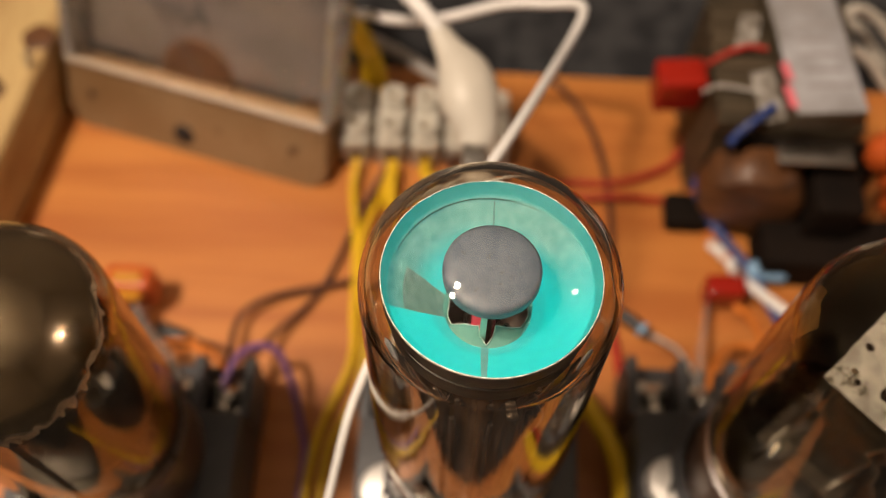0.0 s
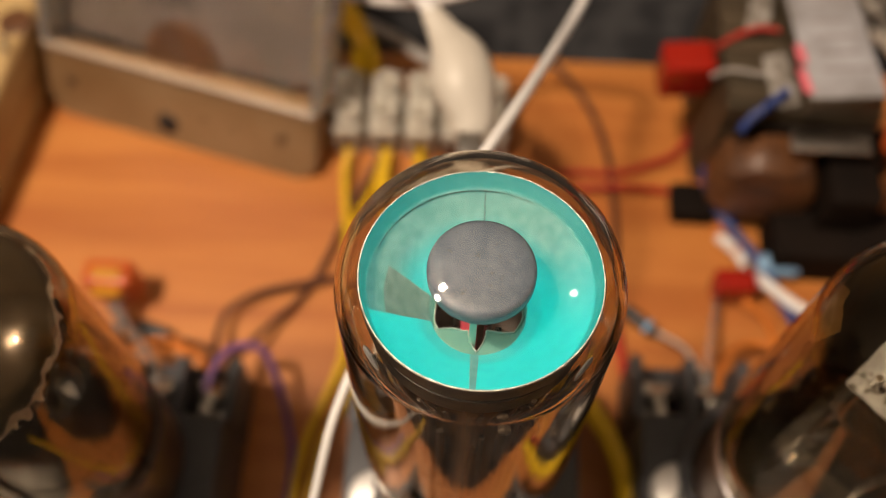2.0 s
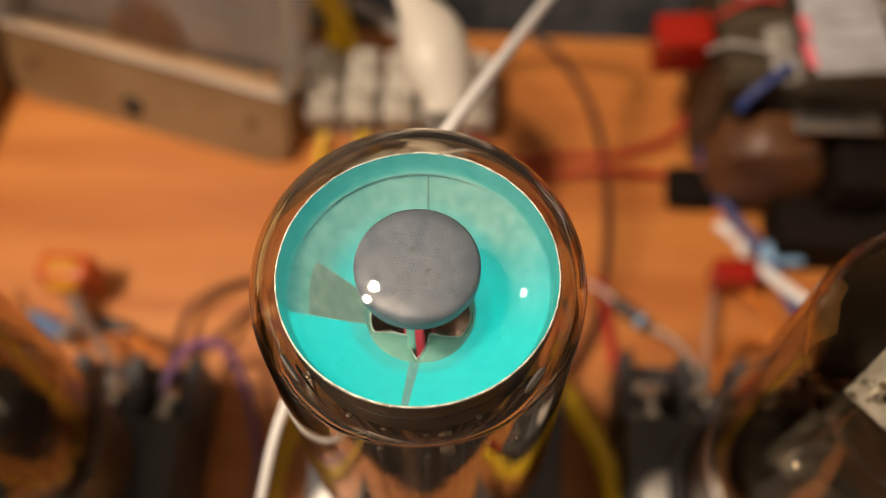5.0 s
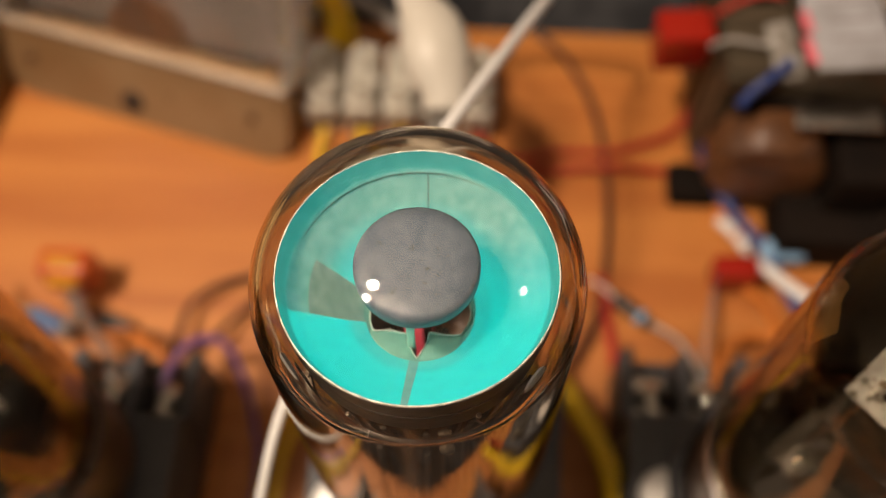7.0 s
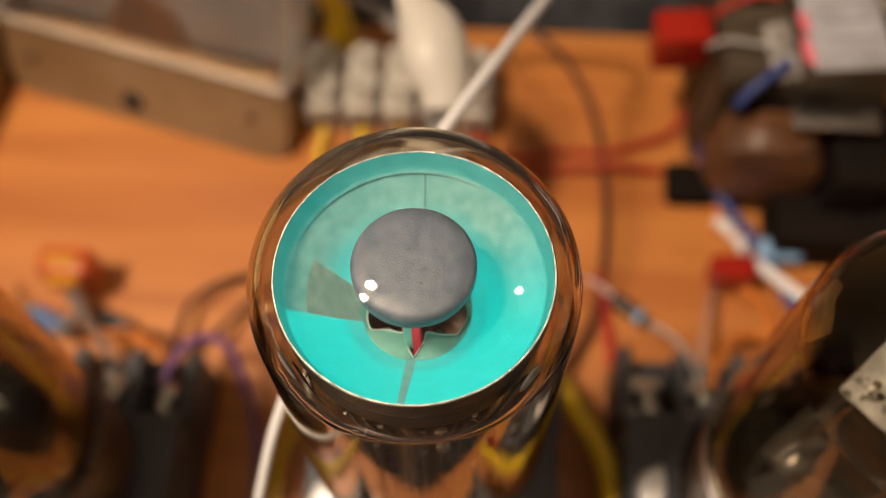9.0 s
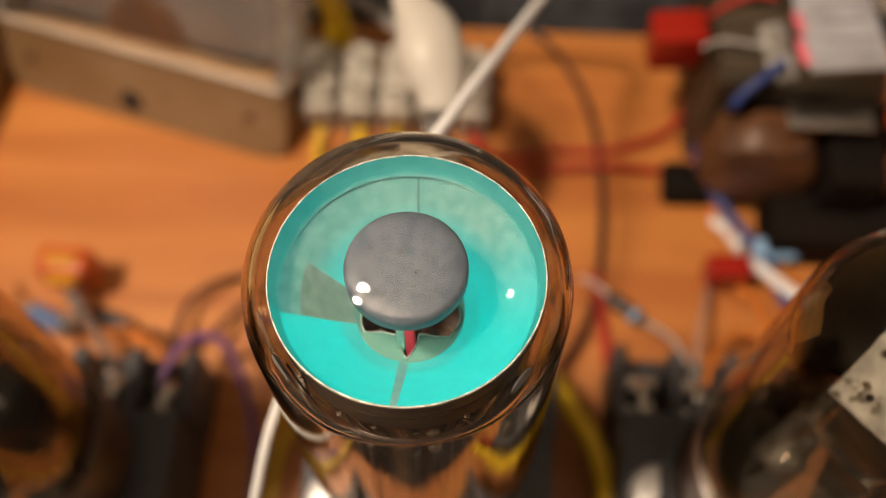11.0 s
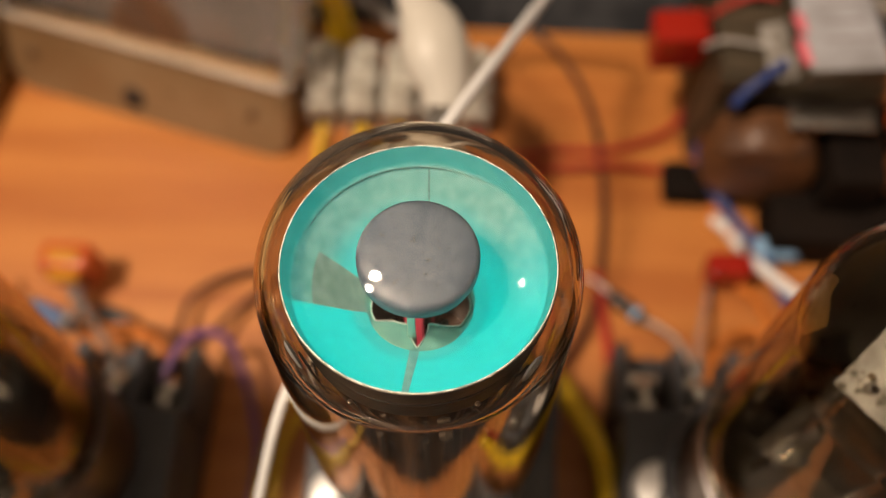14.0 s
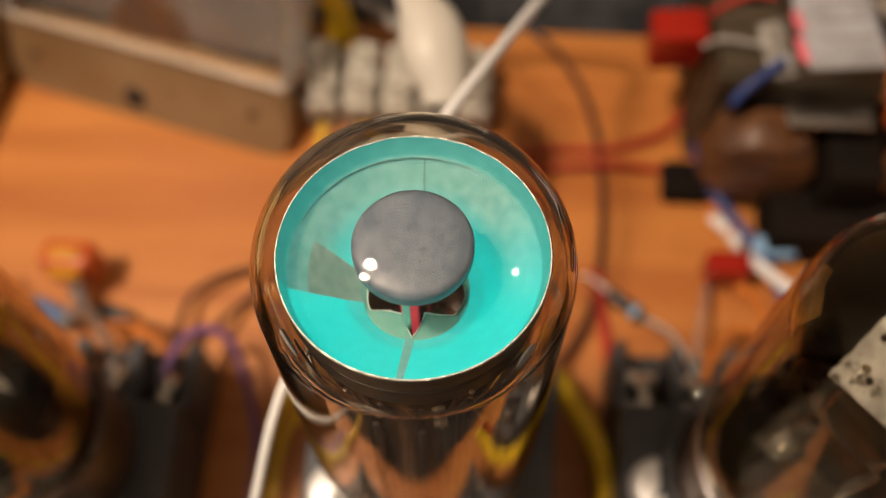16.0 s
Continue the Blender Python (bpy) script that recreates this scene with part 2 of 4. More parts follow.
PURPLE = material("purple_insulation", (0.20, 0.085, 0.24), 0.45, 0, (0.16, 0.07, 0.2), 90, bump=0.05)
WHITE = material("white_insulation", (0.78, 0.76, 0.74), 0.45, 0, (0.70, 0.68, 0.65), 90, bump=0.05)
GREYC = material("grey_cable", (0.42, 0.39, 0.36), 0.5, 0, (0.36, 0.33, 0.30), 90, bump=0.05)
CREAM = material("cream_plastic", (0.60, 0.56, 0.49), 0.45, 0, (0.52, 0.48, 0.41), 80, bump=0.06)
REDW = material("red_insulation", (0.42, 0.026, 0.016), 0.42, 0, (0.28, 0.022, 0.012), 90, bump=0.05)
BLACKW = material("black_insulation", (0.014, 0.012, 0.012), 0.42, 0, (0.022, 0.02, 0.02), 90, bump=0.05)
BLUEW = material("blue_insulation", (0.018, 0.045, 0.19), 0.42, 0, (0.012, 0.03, 0.14), 90, bump=0.05)
ORANGEW = material("orange_insulation", (0.62, 0.19, 0.03), 0.42, 0, (0.5, 0.14, 0.02), 90, bump=0.05)
REDCAP = material("red_epoxy", (0.30, 0.014, 0.006), 0.14, 0, (0.26, 0.010, 0.005), 90, bump=0.06)
YCAP = material("amber_epoxy", (0.56, 0.24, 0.012), 0.5, 0, (0.42, 0.14, 0.010), 120, bump=0.06)
ORCAP = material("orange_red_lacquer", (0.50, 0.09, 0.015), 0.38, 0, (0.42, 0.07, 0.012), 120, bump=0.06)
LBLUE_DARK = material("dull_blue_lacquer", (0.09, 0.15, 0.30), 0.4, 0, (0.07, 0.12, 0.24), 120, bump=0.05)
LBLUE = material("pale_blue_lacquer", (0.24, 0.42, 0.62), 0.4, 0, (0.2, 0.36, 0.55), 120, bump=0.05)
NYLON = material("milky_nylon", (0.52, 0.49, 0.42), 0.4, 0, (0.42, 0.39, 0.33), 120, bump=0.08)
BRASS = material("brass", (0.72, 0.58, 0.34), 0.16, 1.0, (0.5, 0.33, 0.13), 200, bump=0.08)
CORE = material("laminated_core", (0.11, 0.080, 0.050), 0.5, 0.4, (0.045, 0.036, 0.022), 40, (1, 1, 14), bump=0.3)
COIL = material("lacquered_winding", (0.15, 0.060, 0.020), 0.45, 0, (0.030, 0.012, 0.006), 55, (1, 1, 6), bump=0.3, bump_scale=300)
BOBBIN = material("dark_bobbin", (0.006, 0.004, 0.003), 0.75, 0, (0.010, 0.006, 0.004), 80, bump=0.1, spec=0.1)
PAPER = material("label_paper", (0.38, 0.38, 0.41), 0.6, 0, (0.22, 0.21, 0.21), 110, bump=0.4, bump_scale=260)
PINK = material("pink_ink", (0.75, 0.16, 0.20), 0.7, 0, bump=0.05)
GREYINK = material("grey_ink", (0.30, 0.28, 0.28), 0.7, 0, bump=0.05)
INK = material("dial_ink", (0.06, 0.05, 0.05), 0.6, 0, bump=0.02)
RIDGE = material("milky_acrylic_ridge", (0.36, 0.29, 0.22), 0.35, 0, (0.28, 0.22, 0.16), 60, bump=0.05)
TAPE = material("crumpled_tape", (0.40, 0.38, 0.35), 0.3, 0, (0.10, 0.08, 0.06), 260, bump=0.5, bump_scale=500)
DIAL = material("dial_plate", (0.115, 0.098, 0.090), 0.6, 0, (0.070, 0.058, 0.046), 40, bump=0.04)
TEALM = material("teal_coated_strip", (0.26, 0.42, 0.35), 0.45, 0, (0.32, 0.5, 0.42), 400, bump=0.1)
THROAT = material("throat_metal", (0.12, 0.34, 0.31), 0.18, 0.3, (0.20, 0.42, 0.38), 300, bump=0.1)
CEIL = material("white_ceiling", (0.52, 0.49, 0.45), 0.9, 0, (0.47, 0.44, 0.40), 3, bump=0.1, bump_scale=60)
HOT = material("hot_cathode", (0.55, 0.06, 0.09), 0.6, 0, bump=0.05)
HOT.node_tree.nodes["Principled BSDF"].inputs["Emission Color"].default_value = (1.0, 0.10, 0.14, 1)
HOT.node_tree.nodes["Principled BSDF"].inputs["Emission Strength"].default_value = 0.42
PLASTER = material("wall_plaster", (0.30, 0.27, 0.23), 0.9, 0, (0.26, 0.23, 0.2), 3, bump=0.1, bump_scale=60)


# ---- mesh helpers (millimetres in, metres out) ----
def thing(name, place, label, category, group="", kind=""):
    ob = new(name)
    ob.empty_display_size = 0.005
    ob.location = [c * MM for c in place]
    return tagged(ob, label, category, group, kind)


def part(name, bm, mat, parent, label="", smooth=True, sharp=35):
    me = bpy.data.meshes.new(name)
    bmesh.ops.recalc_face_normals(bm, faces=bm.faces)
    bm.to_mesh(me)
    bm.free()
    if smooth:
        for p in me.polygons:
            p.use_smooth = True
        me.set_sharp_from_angle(angle=radians(sharp))
    me.materials.append(mat)
    ob = new(name, me)
    if parent:
        ob.parent = parent
    if label:
        ob["label"] = label
    return ob


def move(bm, m):
    bmesh.ops.transform(bm, matrix=m, verts=bm.verts)
    return bm


def tr(x, y, z, rx=0, ry=0, rz=0):
    return pose(x * MM, y * MM, z * MM, rx, ry, rz)


def box(x0, x1, y0, y1, z0, z1, bev=0.3, seg=2):
    bm = bmesh.new()
    bmesh.ops.create_cube(bm, size=1)
    for v in bm.verts:
        v.co = Vector(((x0 + x1) / 2 + v.co.x * (x1 - x0), (y0 + y1) / 2 + v.co.y * (y1 - y0), (z0 + z1) / 2 + v.co.z * (z1 - z0))) * MM
    if bev:
        bmesh.ops.bevel(bm, geom=bm.edges[:], offset=bev * MM, segments=seg, affect="EDGES", profile=0.6)
    return bm


def lathe(profile, n=48, wobble=0.0):
    """Turns a list of (radius, height) round z; open or closed as the profile is."""
    bm = bmesh.new()
    rings = []
    closed = profile[0] == profile[-1]
    for r, z in profile[:-1] if closed else profile:
        if r < 1e-6:
            rings.append([bm.verts.new((0, 0, z * MM))])
        else:
            ring = []
            for i in range(n):
                a = 2 * math.pi * i / n
                k = 1 + wobble * noise.noise((math.cos(a) * 2, math.sin(a) * 2, z * 0.2))
                ring.append(bm.verts.new((r * k * math.cos(a) * MM, r * k * math.sin(a) * MM, z * MM)))
            rings.append(ring)
    for a, b in zip(rings, rings[1:] + (rings[:1] if closed else [])):
        for i in range(n):
            j = (i + 1) % n
            vs = [a[i % len(a)], a[j % len(a)], b[j % len(b)], b[i % len(b)]]
            vs = list(dict.fromkeys(vs))
            if len(vs) > 2:
                bm.faces.new(vs)
    return bm


def smooth_path(pts, steps=10):
    pts = [Vector(p) for p in pts]
    if len(pts) < 3:
        return pts
    ext = [2 * pts[0] - pts[1], *pts, 2 * pts[-1] - pts[-2]]
    out = []
    for k in range(1, len(ext) - 2):
        p0, p1, p2, p3 = ext[k - 1:k + 3]
        for s in range(steps):
            t = s / steps
            out.append(0.5 * (2 * p1 + (p2 - p0) * t + (2 * p0 - 5 * p1 + 4 * p2 - p3) * t * t + (3 * p1 - p0 - 3 * p2 + p3) * t ** 3))
    return out + [pts[-1]]


def sweep(pts, radius, n=10, steps=10, flat=1.0):
    """A round strand along a smooth line; radius may be a list, one for each given point."""
    line = smooth_path(pts, steps)
    if isinstance(radius, (int, float)):
        rads = [radius] * len(line)
    else:
        rr = smooth_path([(r, 0, 0) for r in radius], steps)
        rads = [r.x for r in rr]
    bm = bmesh.new()
    up = Vector((0, 0, 1))
    rings = []
    for i, p in enumerate(line):
        d = (line[min(i + 1, len(line) - 1)] - line[max(i - 1, 0)]).normalized()
        side = d.cross(up)
        if side.length < 0.05:
            side = d.cross(Vector((0, 1, 0)))
        side.normalize()
        top = side.cross(d).normalized()
        rings.append([bm.verts.new((p + (side * math.cos(a) + top * math.sin(a) * flat) * rads[i]) * MM) for a in [2 * math.pi * k / n for k in range(n)]])
    for a, b in zip(rings, rings[1:]):
        for k in range(n):
            bm.faces.new((a[k], a[(k + 1) % n], b[(k + 1) % n], b[k]))
    bm.faces.new(rings[0])
    bm.faces.new(rings[-1][::-1])
    return bm


def wire(name, pts, radius, mat, label, group=""):
    """A loose lead lying on the board, a thing of its own."""
    ob = part(name, sweep(pts, radius), mat, None)
    return tagged(ob, label, "wire", group)


def plate(outline, z0, z1, bev=0.0):
    bm = bmesh.new()
    low = [bm.verts.new((x * MM, y * MM, z0 * MM)) for x, y in outline]
    top = [bm.verts.new((x * MM, y * MM, z1 * MM)) for x, y in outline]
    n = len(outline)
    bm.faces.new(low[::-1])
    bm.faces.new(top)
    for i in range(n):
        bm.faces.new((low[i], low[(i + 1) % n], top[(i + 1) % n], top[i]))
    if bev:
        bmesh.ops.bevel(bm, geom=bm.edges[:], offset=bev * MM, segments=2, affect="EDGES")
    return bm


def rounded(x0, x1, y0, y1, r, n=6):
    """Outline of a rectangle with its lower two corners rounded."""
    pts = [(x1, y1), (x0, y1)]
    for k in range(n + 1):
        a = math.pi + math.pi / 2 * k / n
        pts.append((x0 + r + r * math.cos(a), y0 + r + r * math.sin(a)))
    for k in range(n + 1):
        a = 1.5 * math.pi + math.pi / 2 * k / n
        pts.append((x1 - r + r * math.cos(a), y0 + r + r * math.sin(a)))
    return pts


def letters(text, size, depth=0.05):
    cu = bpy.data.curves.new("letters", "FONT")
    cu.body, cu.size, cu.extrude, cu.offset, cu.align_x = text, size * MM, depth * MM, size * MM * 0.04, "CENTER"
    ob = bpy.data.objects.new("letters", cu)
    me = bpy.data.meshes.new_from_object(ob)
    bm = bmesh.new()
    bm.from_mesh(me)
    bpy.data.objects.remove(ob)
    return bm


# ---- setting ----
def structure(name, bm, mat, label, category):
    ob = part(name, bm, mat, None, smooth=True)
    return tagged(ob, label, category, kind="structure")


table = structure("tabletop", box(-450, 450, -380, 420, -45, -20, 2), FELT, "dark grey felt-covered tabletop under the board", "tabletop")
for lx_ in (-420, 420):
    for ly_ in (-350, 390):
        part("leg", box(lx_ - 25, lx_ + 25, ly_ - 25, ly_ + 25, -770, -45, 3), PINE, table, "square wooden table leg")
# unseen plain room, added to close the scene for bounce and reflections
R_ = 1250
structure("floor", box(-R_, R_, -R_, R_, -790, -770, 0), PLASTER, "plain room floor", "floor")
structure("ceiling", box(-R_, R_, -R_, R_, 1600, 1650, 0), CEIL, "plain pale plaster ceiling", "ceiling")
structure("wall_north", box(-R_, R_, R_, R_ + 60, -770, 1600, 0), PLASTER, "plain plaster wall", "wall")
structure("wall_south", box(-R_, R_, -R_ - 60, -R_, -770, 1600, 0), PLASTER, "plain plaster wall", "wall")
structure("wall_east", box(R_, R_ + 60, -R_, R_, -770, 1600, 0), PLASTER, "plain plaster wall", "wall")
structure("wall_west", box(-R_ - 60, -R_, -R_, R_, -770, 1600, 0), PLASTER, "plain plaster wall", "wall")

board = part("baseboard_plank", box(-170, 190, -40, 107.5, -18, 0, 0.8, 3), WOOD, None)
tagged(board, "orange-brown varnished wooden mounting board on felt", "board")


# ---- screw sockets ----
def socket(x, y, label, screws=(1, 2, 3, 4)):
    """A black screw-terminal relay base: body, stepped terminal rows with fins, screws."""
    s = thing("valve_socket", (x, y, 0), label, "socket", "sockets in a row")
    part("body", box(-20.5, 20.5, -12, 12, 0, 23, 1.2), BAKE, s)
    for side in (1, -1):
        part("terminal_step", box(-20.5, 20.5, min(side * 12, side * 25), max(side * 12, side * 25), 0, 11, 0.8), BAKE, s)
        for k in range(5):
            fx = -20 + 10 * k
            part("fin", box(fx - 1.1, fx + 1.1, min(side * 12, side * 24), max(side * 12, side * 24), 11, 19.5, 0.5), BAKE, s)
        for k in range(4):
            sx = -15 + 10 * k
            c = part("clamp", box(sx - 3.4, sx + 3.4, side * 17 - 4.4, side * 17 + 4.4, 11, 13.4, 1.1, 4), TINNED, s, "bright metal wire clamp")
            sc = part("screw", move(lathe([(0, 2.6), (0.9, 2.5), (1.8, 2.1), (2.5, 1.4), (2.9, 0.6), (3.0, 0)], 24), tr(sx, side * 17, 13.4)), TINNED, s, "domed steel terminal screw")
            part("slot", move(box(-2.3, 2.3, -0.35, 0.35, 1.9, 2.62, 0), tr(sx, side * 17, 13.4, 0, 0, 25 + 40 * k)), DARKM, sc, smooth=False)
    part("collar", lathe([(14.6, 23), (14.9, 23.4), (14.9, 26), (14.4, 26.6), (13, 26.6), (13, 23)], 48), BAKE, s)
    bolt = part("mounting_bolt", move(lathe([(0, 2.3), (3.0, 2.2), (4.3, 1.7), (4.9, 0.8), (5.0, 0)], 32), tr(-14.5, -2.0, 22.9)), SATIN, s, "large chromed mounting bolt head")
    part("cross_slot", move(box(-2.6, 2.6, -0.4, 0.4, 1.9, 2.33, 0), tr(-14.5, -2.0, 22.9, 0, 0, 70)), DARKM, bolt, smooth=False)
    return s


def tinned_end(x, y, z):
    """A lumpy twist of tinned strands under a terminal screw, one mesh."""
    bm = bmesh.new()
    bmesh.ops.create_icosphere(bm, subdivisions=4, radius=1.75 * MM)
    for v in bm.verts:
        d = v.co.normalized()
        v.co = v.co * (1 + 0.28 * noise.noise(d * 3.1 + Vector((x, y, 0))) + 0.16 * noise.noise(d * 7))
        v.co.z *= 0.75
    ob = part("wire_end", move(bm, tr(x, y, z)), TINNED, None, sharp=180)
    tagged(ob, "lumpy tinned wire end under a terminal screw", "wire end", "wire ends")


for wx, wy in ((-48.2, 10.2), (-49.6, 7.6), (-46.6, 6.9), (-47.6, 12.4), (-58.2, 10.6), (-57.0, 8.0), (37, 14.6), (47, 15), (38.4, 12.8), (36.6, 17.2), (48.4, 12.6)):
    tinned_end(wx, wy, 15.0)
socket(0, -4.0, "black plastic screw-terminal socket under the indicator tube")
socket(-63.2, -4.8, "black plastic screw-terminal socket under the silvered tube")
socket(52, 0, "black plastic screw-terminal socket under the clear tube")


# ---- tubes ----
def bulb_profile(r, z_base, z_shoulder, rise, r_base, wall=0.9):
    """Closed glass shell: rounded bottom, straight side, domed top; outside then inside."""
    def side(off):
        p = [(r_base - off, z_base)]
        for k in range(1, 7):
            a = math.pi / 2 * k / 6
            p.append((r_base + (r - r_base) * math.sin(a) - off, z_base + 12 * (1 - math.cos(a)) + 2))
        for k in range(1, 4):
            p.append((r - off, z_base + 14 + (z_shoulder - z_base - 14) * k / 4))
        for k in range(0, 19):
            a = math.pi / 2 * k / 18
            p.append((max(0.0, (r - off) * math.cos(a)) if k < 18 else 0.0, z_shoulder + (rise - off) * math.sin(a)))
        return p
    outer, inner = side(0), side(wall)
    return outer + inner[::-1] + [outer[0]]


def glass_bulb(t, r, z_base, z_shoulder, rise, r_base, mat):
    g = part("glass_bulb", lathe(bulb_profile(r, z_base, z_shoulder, rise, r_base), 96, 0.003), mat, t, "clear glass envelope", sharp=180)
    g.visible_shadow = False
    return g


def tube_base(t, z0, z1, r):
    part("tube_base", lathe([(r - 2, z0), (r, z0), (r, z1 - 3), (r + 0.6, z1 - 2.4), (r + 0.6, z1 - 0.4), (r, z1), (r - 3, z1)], 48), BASEB, t, "dark brown moulded base")


RIMZ = 102.0
eye_tube = thing("indicator_tube", (0, -3.7, 0.2), "magic eye tube with glowing turquoise target in clear glass", "tube")
eye_tube.rotation_euler = (radians(-2.3), 0, 0)
glass_bulb(eye_tube, 15.2, 44, 99.1, 11.6, 12.8, GLASS)
tube_base(eye_tube, 26.6, 46, 14.0)
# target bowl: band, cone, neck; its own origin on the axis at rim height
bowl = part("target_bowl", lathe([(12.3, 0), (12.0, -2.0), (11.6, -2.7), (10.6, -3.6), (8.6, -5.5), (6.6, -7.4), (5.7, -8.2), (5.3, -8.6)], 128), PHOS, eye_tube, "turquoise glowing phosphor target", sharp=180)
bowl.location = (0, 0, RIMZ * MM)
part("bowl_shell", move(lathe([(12.36, 0.0), (12.5, -0.06), (12.5, -2.6), (12.0, -4.2), (8.6, -7.4), (5.6, -9.8), (5.3, -9.8), (5.3, -8.65)], 96), tr(0, 0, RIMZ)), DARKM, eye_tube, "dark metal outer shell of the target", sharp=60)
part("bowl_rim", move(lathe([(12.28, 0.0), (12.3, 0.05), (12.36, 0.07), (12.42, 0.04), (12.44, -0.05), (12.4, -0.08)], 128), tr(0, 0, RIMZ)), RIM, eye_tube, "bright thin rolled rim", sharp=80)
part("lower_skirt", move(lathe([(11.7, -4.4), (12.1, -4.6), (12.15, -8.4), (11.8, -8.8), (11.5, -9.0), (11.5, -10.2), (10.8, -10.5), (8.0, -10.6)], 64), tr(0, 0, RIMZ)), DARKM, eye_tube, "blackened skirt below the target", sharp=50)


def throat_hole(a):
    """Radius of the throat opening at an angle: flat to the front with one pointed notch."""
    f = abs((a - 1.5 * math.pi + math.pi) % (2 * math.pi) - math.pi)
    hole = 4.75 + 0.12 * math.cos(7 * a + 0.6)
    if f < 1.3:
        hole = min(hole, (2.35 + 0.1 * math.cos(9 * a)) / math.cos(f))
    if f < 0.42:
        hole = max(hole, 4.9 - 6.0 * f)
    return hole


def throat_outline(n=180):
    return [(throat_hole(a) * math.cos(a), throat_hole(a) * math.sin(a), RIMZ - 8.78) for a in [2 * math.pi * i / n for i in range(n + 1)]]


def neck_ring():
    """Flat throat plate with an uneven star-shaped opening whose point faces the front."""
    n = 180
    bm = bmesh.new()
    rows = []
    for r_kind in range(3):
        row = []
        for i in range(n):
            a = 2 * math.pi * i / n
            hole = throat_hole(a)
            r, z = ((5.35, -8.55), (hole + 0.1, -8.95), (hole, -8.8))[r_kind]
            row.append(bm.verts.new((r * math.cos(a) * MM, r * math.sin(a) * MM, (RIMZ + z) * MM)))
        rows.append(row)
    for a, b in zip(rows, rows[1:]):
        for i in range(n):
            bm.faces.new((a[i], a[(i + 1) % n], b[(i + 1) % n], b[i]))
    return bm


part("throat_plate", neck_ring(), THROAT, eye_tube, "greenish throat plate with a notched opening", sharp=60)
part("throat_lip", sweep([v for v in throat_outline()], 0.055, 6, 1), RIM, eye_tube, "bright cut edge of the throat opening")
part("throat_floor", lathe([(0, RIMZ - 25), (6.5, RIMZ - 25), (6.5, RIMZ - 9.8)], 32), BASEB, eye_tube, "dark brown inside of the throat")
part("cathode_cap", move(lathe([(0, 1.75), (3.8, 1.75), (5.0, 1.62), (5.42, 1.3), (5.5, 0.9), (5.5, -0.2), (5.3, -0.6), (4.6, -0.75), (0, -0.75)], 96), tr(0, -0.05, RIMZ)), CAPGREY, eye_tube, "dark grey round light-shield cap", sharp=70)
part("deflector_strip", box(-0.9, -0.15, -3.9, -3.5, RIMZ - 12, RIMZ - 0.7, 0.1), TEALM, eye_tube, "flat teal-coated deflector strip")
part("cathode", box(-1.75, 0.05, 0.2, 0.9, RIMZ - 24, RIMZ - 9.5, 0.15), HOT, eye_tube, "red-glowing hot cathode strip")
for gx, gy, gr in ((-3.0, -1.6, 0.5), (-2.2, 0.8, 0.6), (2.4, -1.2, 0.45), (1.4, 1.2, 0.5)):
    part("grid_post", sweep([(gx, gy, RIMZ - 24), (gx, gy, RIMZ - 11)], gr, 10), STEEL if gx < -2.5 else PLATEM, eye_tube, "post inside the throat")
part("seam", move(box(-0.045, 0.045, 0, 7.9, 0.03, 0.06, 0), tr(0.35, 5.7, RIMZ - 8.12, 42.3, 0, 2)), DARKM, eye_tube, smooth=False)
# dark strand added for the shade in the fold below the rim band
part("crease_shade", sweep([(11.55 * math.cos(radians(a)), 11.55 * math.sin(radians(a)), RIMZ - 2.62) for a in range(60, 163, 6)], [0.005] + [0.03] * 3 + [0.06] * 10 + [0.03] * 3 + [0.005], 6, 3), DARKM, eye_tube, "thin dark strand for the shade below the rim band")
for a in (35, 145, 215, 325):
    ca, sa = math.cos(radians(a)), math.sin(radians(a))
    part("support_rod", sweep([(ca * 10.4, sa * 10.4, 46), (ca * 10.6, sa * 10.6, 70), (ca * 11.2, sa * 11.2, 94)], 0.45, 8), STEEL, eye_tube)


def pleated(r, z0, z1, folds, depth):
    """Upright plate bent round the axis with pressed vertical folds, closed at its top by a turned-in edge."""
    n = folds * 12
    bm = bmesh.new()
    rows = []
    for z, k, inset in ((z0, 1.0, 0.0), (z1 - 0.6, 1.0, 0.0), (z1, 0.6, 0.5), (z1, 0.2, 1.6)):
        row = []
        for i in range(n):
            a = 2 * math.pi * i / n
            rr = r - inset + depth * k * max(-0.4, math.sin(folds * a)) + 0.12 * noise.noise((math.cos(a) * 4, math.sin(a) * 4, z * 0.1))
            row.append(bm.verts.new((rr * math.cos(a) * MM, rr * math.sin(a) * MM, z * MM)))
        rows.append(row)
    for a, b in zip(rows, rows[1:]):
        for i in range(n):
            bm.faces.new((a[i], a[(i + 1) % n], b[(i + 1) % n], b[i]))
    return bm


